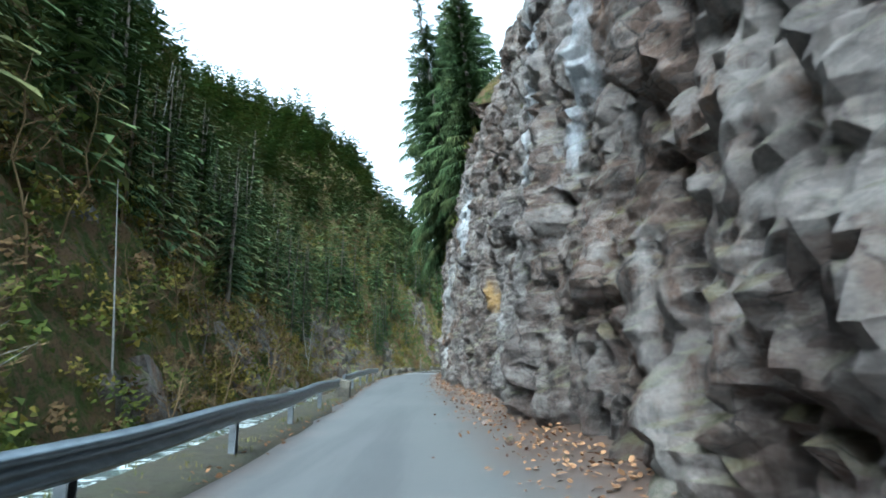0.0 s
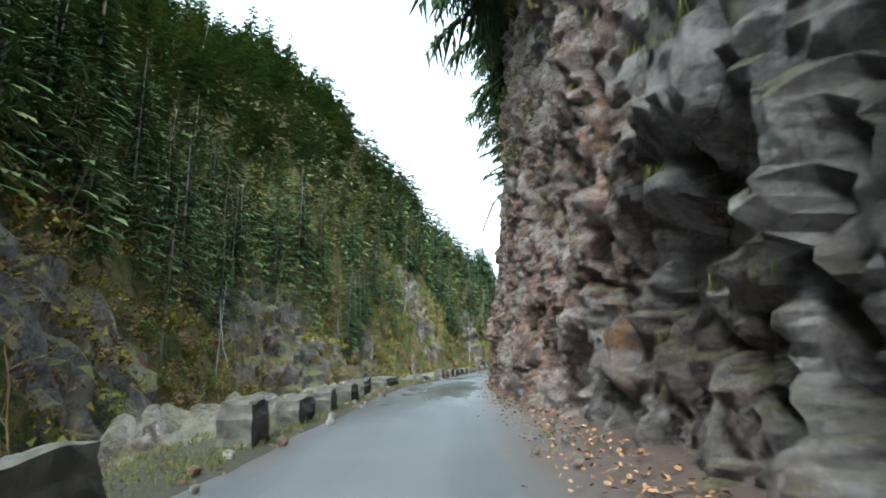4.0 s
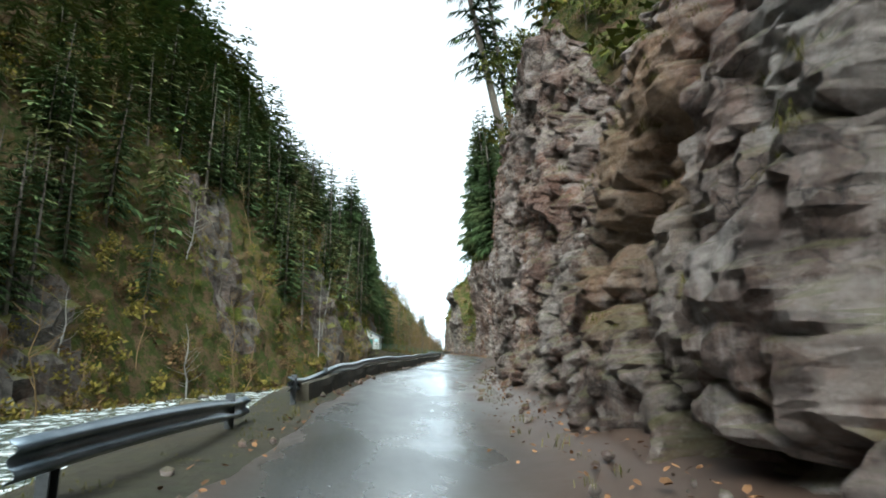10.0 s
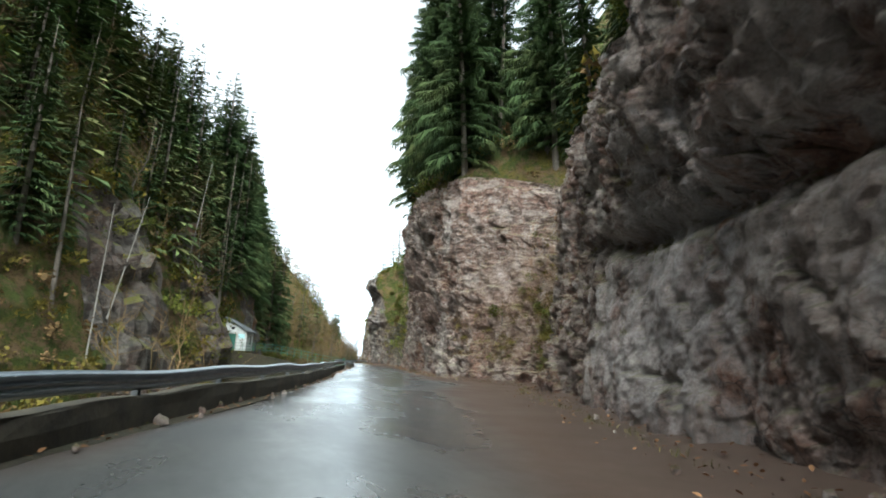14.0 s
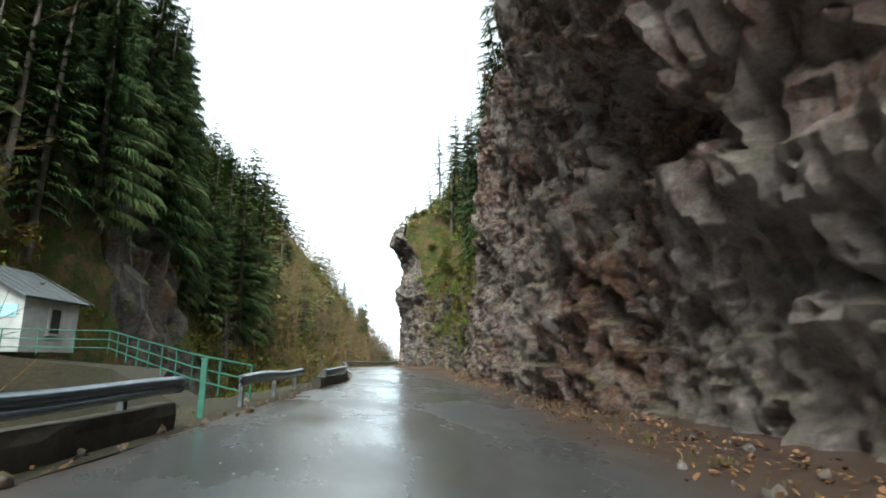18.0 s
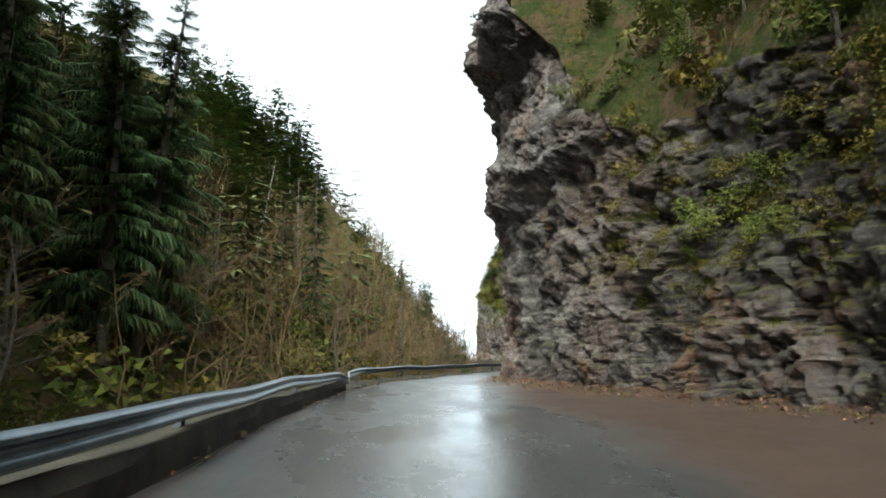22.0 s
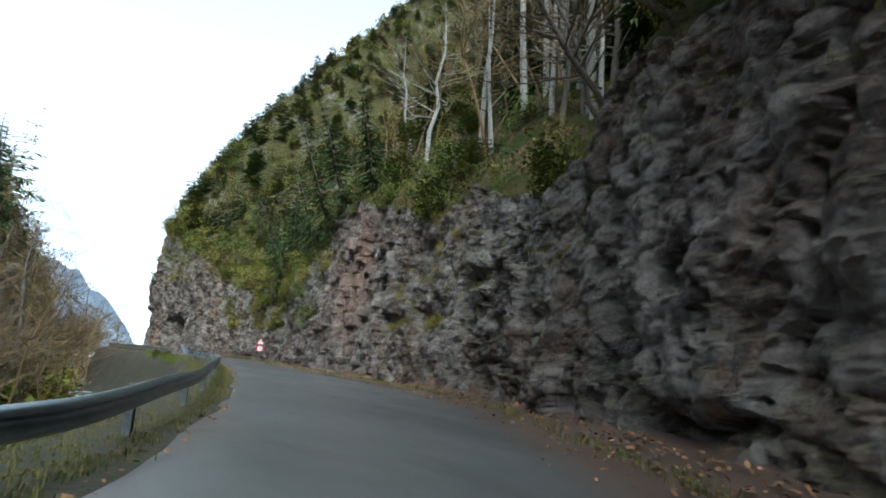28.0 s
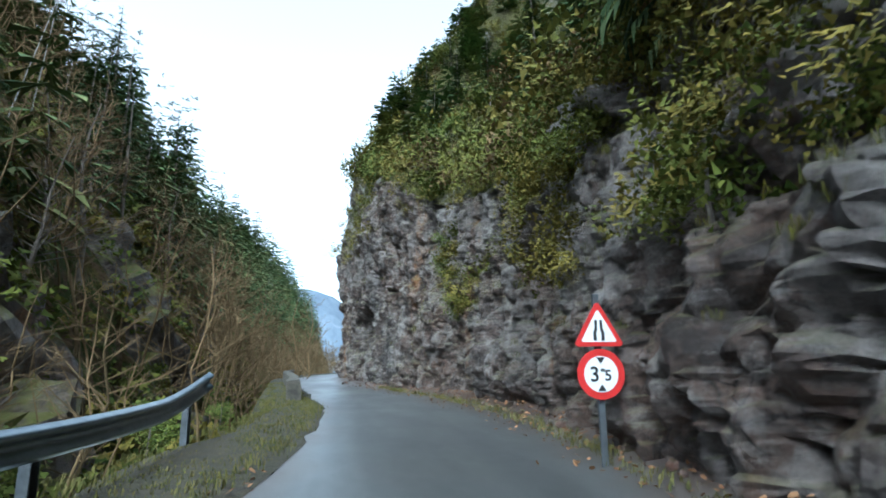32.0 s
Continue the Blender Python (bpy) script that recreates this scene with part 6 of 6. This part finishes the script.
ROCKS = [boulder_mesh(k, 3) for k in range(5)]
r = random.Random(51)
for k in range(70):
    q = r.uniform(55, 520)
    d = r.uniform(-14, -1) if q < 330 else r.uniform(-7, 0)
    p = across(np.array(q), np.array(d))
    sz = r.uniform(0.5, 1.9)
    ob = part("boulder", ROCKS[r.randrange(5)])
    ob.matrix_world = Matrix.Translation((*p, float(stream_level(q)) - 0.1 + 0.2 * sz)) @ Euler((r.uniform(-0.4, 0.4), r.uniform(-0.4, 0.4), r.uniform(0, 6.3))).to_matrix().to_4x4() @ Matrix.Diagonal((sz * r.uniform(0.8, 1.5), sz * r.uniform(0.8, 1.3), sz * r.uniform(0.6, 0.9), 1))
    tagged(ob, "wet grey boulder lying in the stream bed", "boulder", "boulders in the stream")
small = [(np.array([tuple(v.co) for v in me.vertices]), np.array([tuple(p.vertices) for p in me.polygons])) for me in (boulder_mesh(k + 9, 1) for k in range(4))]
places = []
for k in range(1500):
    s = r.uniform(-10, 420)
    u = FOOT(s) - abs(r.gauss(0, 0.45)) + 0.1
    sz = 0.02 + 0.1 * r.random() ** 4
    places.append((r.randrange(4), Matrix.Translation((*at(s, u), 0.05 + 0.3 * max(0, u - FOOT(s) + 0.6))) @ Euler((r.uniform(0, 6), r.uniform(0, 6), r.uniform(0, 6))).to_matrix().to_4x4() @ Matrix.Scale(sz, 4)))
for k in range(260):
    s = r.uniform(40, 330)
    u = EDGE(s) - r.uniform(-0.3, 0.7)
    places.append((r.randrange(4), Matrix.Translation((*at(s, u), 0.06)) @ Matrix.Rotation(r.uniform(0, 6), 4, "Z") @ Matrix.Scale(r.uniform(0.04, 0.14), 4)))
mass("fallen_stones", small, places, RED_ROCK, "small fallen stones along the foot of the rock", "stones")

# ---- leaf litter, grass and moss ----
leaf = (np.array([(-0.5, -0.25, 0), (0.1, -0.32, 0.06), (0.55, 0.0, 0.0), (0.1, 0.32, 0.08), (-0.5, 0.25, 0.02)]), np.array([(0, 1, 4), (1, 3, 4), (1, 2, 3)]))
LITTER_AT = table([(-30, 0.8), (60, 0.8), (85, 1.0), (115, 0.6), (130, 0.2), (200, 0.15), (220, 0.5), (232, 1.0), (262, 0.8), (285, 0.8), (300, 1.0), (335, 0.9), (345, 1.0), (372, 1.0), (383, 0.7), (420, 0.3)])
places = []
while len(places) < 21000:
    s = r.uniform(-12, 415)
    if r.random() > LITTER_AT(s):
        continue
    u = FOOT(s) + 0.25 - abs(r.gauss(0, 0.55))
    z = 0.03 + np.clip((u - (FOOT(s) - 0.75)) / 1.2, 0, 1) ** 1.5 * 0.35 + r.uniform(0, 0.05)
    places.append((0, Matrix.Translation((*at(s, u), float(z))) @ Euler((r.gauss(0, 0.35), r.gauss(0, 0.35), r.uniform(0, 6.3))).to_matrix().to_4x4() @ Matrix.Scale(r.uniform(0.05, 0.1), 4)))
for k in range(2200):
    s = r.uniform(-10, 390)
    u = EDGE(s) + 0.2 - abs(r.gauss(0, 0.4))
    places.append((0, Matrix.Translation((*at(s, u), 0.05)) @ Euler((r.gauss(0, 0.3), r.gauss(0, 0.3), r.uniform(0, 6.3))).to_matrix().to_4x4() @ Matrix.Scale(r.uniform(0.05, 0.11), 4)))
mass("leaf_litter", [leaf], places, LITTER, "brown fallen beech leaves drifted along the road's edges", "fallen leaves")


def grass_clump(rr, blades, height, droop):
    out = Soup()
    for _ in range(blades):
        a = rr.uniform(0, 6.3)
        b = Vector((math.cos(a), math.sin(a), 0))
        p = Vector((rr.gauss(0, 0.12), rr.gauss(0, 0.12), 0))
        ln = height * rr.uniform(0.5, 1.2)
        side = Vector((-b.y, b.x, 0)) * 0.008
        mid = p + b * ln * 0.25 + Vector((0, 0, ln * 0.6))
        tip = p + b * ln * rr.uniform(0.5, 0.9) + Vector((0, 0, ln * (0.75 - droop)))
        out.add((p - side, p + side, mid + side * 0.8, mid - side * 0.8, tip), ((0, 1, 2), (0, 2, 3), (3, 2, 4)))
    return soup_arrays(out)


CLUMPS = [grass_clump(R3, 10, 0.22, 0.25) for _ in range(4)]
HANG = [grass_clump(R3, 12, 0.5, 1.1) for _ in range(4)]
places = []
for k in range(7500):
    s = r.choice((r.uniform(-12, 420), r.uniform(330, 420), r.uniform(40, 92)))
    u = EDGE(s) - 0.25 - (0.9 + VERGE(s)) * r.random() ** 1.3
    if 136 < s < 306 and r.random() < 0.5:
        u = EDGE(s) - 0.75 - 0.6 * r.random()
    places.append((r.randrange(4), Matrix.Translation((*at(s, u), 0.02)) @ Matrix.Rotation(r.uniform(0, 6.3), 4, "Z") @ Matrix.Scale(r.uniform(0.3, 0.85), 4)))
for k in range(1300):
    s = r.choice((r.uniform(330, 410), r.uniform(330, 410), r.uniform(60, 330)))
    u = FOOT(s) - 0.15 - 0.5 * r.random()
    places.append((r.randrange(4), Matrix.Translation((*at(s, u), 0.1)) @ Matrix.Rotation(r.uniform(0, 6.3), 4, "Z") @ Matrix.Scale(r.uniform(0.4, 0.9), 4)))
for k in range(2200):
    s = r.uniform(338, 404)
    places.append((r.randrange(4), Matrix.Translation((*at(s, EDGE(s) - 0.1 - 1.7 * r.random()), 0.0)) @ Matrix.Rotation(r.uniform(0, 6.3), 4, "Z") @ Matrix.Scale(r.uniform(0.35, 0.9), 4)))
mass("verge_grass", CLUMPS, places, GRASS, "pale winter grass tufts along the verges", "grass")

# moss and grass that cling to ledges of the rock face
me = cliff.data
nf = len(me.polygons)
cen = np.empty(nf * 3, np.float32)
me.polygons.foreach_get("center", cen)
nor = np.empty(nf * 3, np.float32)
me.polygons.foreach_get("normal", nor)
cen, nor = cen.reshape(-1, 3), nor.reshape(-1, 3)
fs = np.repeat(s_c[:-1], rows_c - 1)
MOSSY = table([(-30, 0.1), (45, 0.15), (56, 0.9), (80, 0.9), (88, 0.25), (120, 0.25), (128, 0.45), (140, 0.2), (176, 0.3), (192, 0.3), (199, 1.0), (209, 1.0), (214, 0.35), (240, 0.35), (258, 0.5), (264, 1.6), (292, 1.8), (297, 0.4), (310, 0.3), (335, 0.4), (350, 0.7), (372, 0.8), (385, 1.0), (402, 0.9), (412, 0.6), (430, 0.6)])
patch = vnoise(cen * 0.35, 77)
weight = np.clip(nor[:, 2] - 0.15, 0, 1) * MOSSY(fs) * np.clip(patch + 0.35, 0, 1) * np.clip((cen[:, 2] - 1.0) / 3, 0, 1)
pick = rng.choice(nf, 6500, replace=False, p=weight / weight.sum())
places = []
for f in pick:
    places.append((r.randrange(4), Matrix.Translation(cen[f]) @ Matrix.Rotation(r.uniform(0, 6.3), 4, "Z") @ Matrix.Scale(r.uniform(0.2, 0.6), 4)))
for k in range(1500):
    s = r.uniform(-5, 440)
    if r.random() > 0.3 + 0.7 * MOSSY(s):
        continue
    p = slope_right(np.array(s), np.array(abs(r.gauss(0, 0.9))))
    places.append((r.randrange(4), Matrix.Translation(p) @ Matrix.Rotation(r.uniform(0, 6.3), 4, "Z") @ Matrix.Scale(r.uniform(0.6, 1.5), 4)))
mass("hanging_grass", HANG, places, MOSS, "yellow-green moss and grass hanging from the ledges", "moss")

# dry and green growth rooted on the face itself
places = []
for s0, s1, z0, z1, count, kinds, a, b in ((197, 209, 0.8, 12, 430, (2, 3, 4, 5, 5), 0.35, 0.9), (205, 213, 0.6, 9, 120, (3, 5, 5), 0.25, 0.6), (201, 205, 3.2, 5.4, 50, (0, 1), 0.5, 1.0), (383, 402, 2.6, 9, 300, (0, 1, 3, 3, 4), 0.4, 1.1), (376, 386, 5.0, 9, 60, (0, 3), 0.5, 1.2), (262, 293, 2.8, 12, 420, (0, 3, 3, 4), 0.35, 0.9), (56, 80, 7, 14, 110, (0, 3, 4), 0.3, 0.8), (360, 370, 2.0, 8, 70, (3, 4, 4), 0.25, 0.6), (404, 440, 8, 17, 120, (0, 3, 4), 0.5, 1.3)):
    near = np.nonzero((fs > s0) & (fs < s1) & (cen[:, 2] > z0) & (cen[:, 2] < z1) & (nor[:, 2] > -0.1) & (vnoise(cen * 0.3, 79) > -0.1))[0]
    for f in rng.choice(near, count, replace=False):
        places.append((r.choice(kinds), Matrix.Translation(cen[f]) @ Matrix.Rotation(r.uniform(0, 6.3), 4, "Z") @ Matrix.Scale(r.uniform(a, b), 4)))
mass("rock_face_growth", fine_tf, places, BRUSH, "brown and yellow-green growth rooted in the rock face", "undergrowth")

# ---- shrubs that stand out one by one on the rock and the slope ----
r = random.Random(61)


def shrub(p, sc, label, group):
    root = thing("shrub", Matrix.Translation(p) @ Matrix.Rotation(r.uniform(0, 6.3), 4, "Z") @ Matrix.Diagonal((sc, sc, sc * r.uniform(0.8, 1.2), 1)), label, "shrub", group)
    part("stem", mesh_of("stem", *tube([(0, 0, -0.3), (0.03, 0.02, 0.3), (0.0, 0.05, 0.7)], [0.035, 0.025, 0.01], 5), BARK, True), None, root)
    part("leaves", r.choice(BUSH), None, root)
    return root


for s0, s1, d0, d1, n, a, b in ((56, 80, 0.2, 3, 8, 1.0, 1.9), (118, 140, 0.3, 6, 8, 1.2, 2.2), (196, 211, 0.0, 6, 14, 1.0, 2.2), (200, 260, 0.2, 3, 10, 0.8, 1.6), (142, 202, 0.0, 3, 26, 0.9, 2.2), (294, 306, 1.0, 8, 12, 0.9, 1.6), (262, 300, 0.0, 7, 54, 0.9, 2.0), (283, 300, 0.2, 2, 5, 0.7, 1.2), (333, 372, 0.2, 7, 36, 1.0, 2.2), (366, 410, 0.0, 9, 84, 0.9, 2.1), (405, 440, 0.2, 10, 16, 1.0, 2.4)):
    for _ in range(n):
        shrub(Vector(slope_right(np.array(r.uniform(s0, s1)), np.array(r.uniform(d0, d1)))) - Vector((0, 0, 0.2)), r.uniform(a, b), "dense green boxwood shrub growing on the rocky slope", "shrubs above the road")
good = np.nonzero((nor[:, 2] > 0.3) & (cen[:, 2] > 2.0) & (((fs > 199) & (fs < 210)) | ((fs > 262) & (fs < 292)) | ((fs > 374) & (fs < 404))))[0]
for f in rng.choice(good, 60, replace=False):
    shrub(Vector(cen[f]) - Vector((0, 0, 0.2)), r.uniform(0.5, 1.3), "small green shrub rooted in a ledge of the rock", "shrubs on the rock face")
for s, u, k in ((381, -4.4, 0.5), (384, -4.8, 0.7), (387, -4.3, 0.5), (390, -4.9, 0.8), (393.5, -4.4, 0.7), (396, -4.9, 0.9), (399, -4.3, 0.6), (83, -5.6, 0.6), (90, -5.2, 0.5)):
    shrub(Vector((*at(s, u), -0.15)), k, "low green bush on the grassy verge", "bushes on the verge")
for _ in range(46):
    q, d = r.uniform(60, 520), r.uniform(-1, 9)
    shrub(Vector(slope_left(np.array(q), np.array(d))), r.uniform(1.0, 2.4), "green and yellowish shrub on the far bank", "shrubs across the stream")


# ---- dead trunks, leaning trees and fallen wood ----
r = random.Random(71)
for s, d, hh, lean in ((356, 2.5, 9, 0.02), (358.5, 3.5, 12, -0.03), (360, 2.2, 11, 0.03), (362, 4.5, 13, 0.0), (365, 3.0, 9, -0.05), (352, 5.0, 10, 0.06)):
    p = Vector(slope_right(np.array(float(s)), np.array(float(d))))
    root = thing("dead_tree", Matrix.Translation(p - Vector((0, 0, 0.4))) @ Euler((lean, lean * 0.7, r.uniform(0, 6.3))).to_matrix().to_4x4(), "pale dead trunk without bark on the slope", "dead tree", "dead trunks above the road")
    part("trunk", mesh_of("trunk", *tube([(0, 0, 0), (0.06, 0.02, hh * 0.4), (0.0, 0.1, hh * 0.75), (0.08, 0.1, hh)], [0.16, 0.13, 0.09, 0.04], 8), PALE_BARK, True), None, root)
    for k in range(7):
        z = hh * r.uniform(0.45, 0.95)
        a = r.uniform(0, 6.3)
        e = Vector((math.cos(a), math.sin(a), r.uniform(-0.2, 0.3))) * r.uniform(0.4, 1.3)
        part("branch_stub", mesh_of("branch_stub", *tube([(0, 0.05, z), Vector((0, 0.05, z)) + e], [0.03, 0.01], 5), PALE_BARK), None, root)
stand([(346, 0.4, 0.75, 0.75), (349, 0.6, 0.7, 0.9), (352, 0.5, 0.65, 0.6), (344, 1.0, 0.8, 0.5), (84, 0.4, 0.5, 0.7)], BARE, "leafless tree leaning out over the road", "bare_tree", "bare trees above the rock face")
stand([(299.5, 0.3, 0.14, 0.3), (301, 0.8, 0.17, 0.2), (300.4, 1.4, 0.15, 0.1)], BARE, "small bare bush on the tip of the rock ledge", "bare_bush", "bushes on the ledge")
for s, u, k in ((46.8, -3.5, 0.3), (51.5, -4.6, 0.36)):
    plant_tree(BARE[1], Vector((*at(s, u), -0.3)), k, (0, 0), "thin leafless sapling beside the guard stones", "bare_sapling", "saplings by the guard stones")
log = part("fallen_log", mesh_of("fallen_log", *tube([(0, 0, 0), (0.1, 1.6, -1.4), (0.0, 3.0, -3.4)], [0.09, 0.08, 0.05], 8), BARK, True))
log.matrix_world = Matrix.Translation((*at(86.5, 2.9), 12.2)) @ Matrix.Rotation(heading(86) + 2.6, 4, "Z")
tagged(log, "dead branch hanging down over the rock's edge", "fallen log")
PALE_STONE = plain("pale_marker_stone", (0.5, 0.48, 0.45), (0.7, 0.68, 0.64), 0.8, 0.0, 6.0, 0.3)
for s, u, k in ((334.0, -3.9, 0.09), (340.0, -3.65, 0.08)):
    bm = bmesh.new()
    bmesh.ops.create_icosphere(bm, subdivisions=2, radius=k)
    for v in bm.verts:
        v.co *= 1 + 0.3 * noise.noise(v.co * 6 + Vector((s, 0, 0)))
        v.co.z *= 0.7
    ob = part("pale_stone", bm, PALE_STONE)
    ob.matrix_world = Matrix.Translation((*at(s, u), 0.1))
    tagged(ob, "pale loose stone lying at the road's edge under the rail", "stone", "pale stones by the rail")
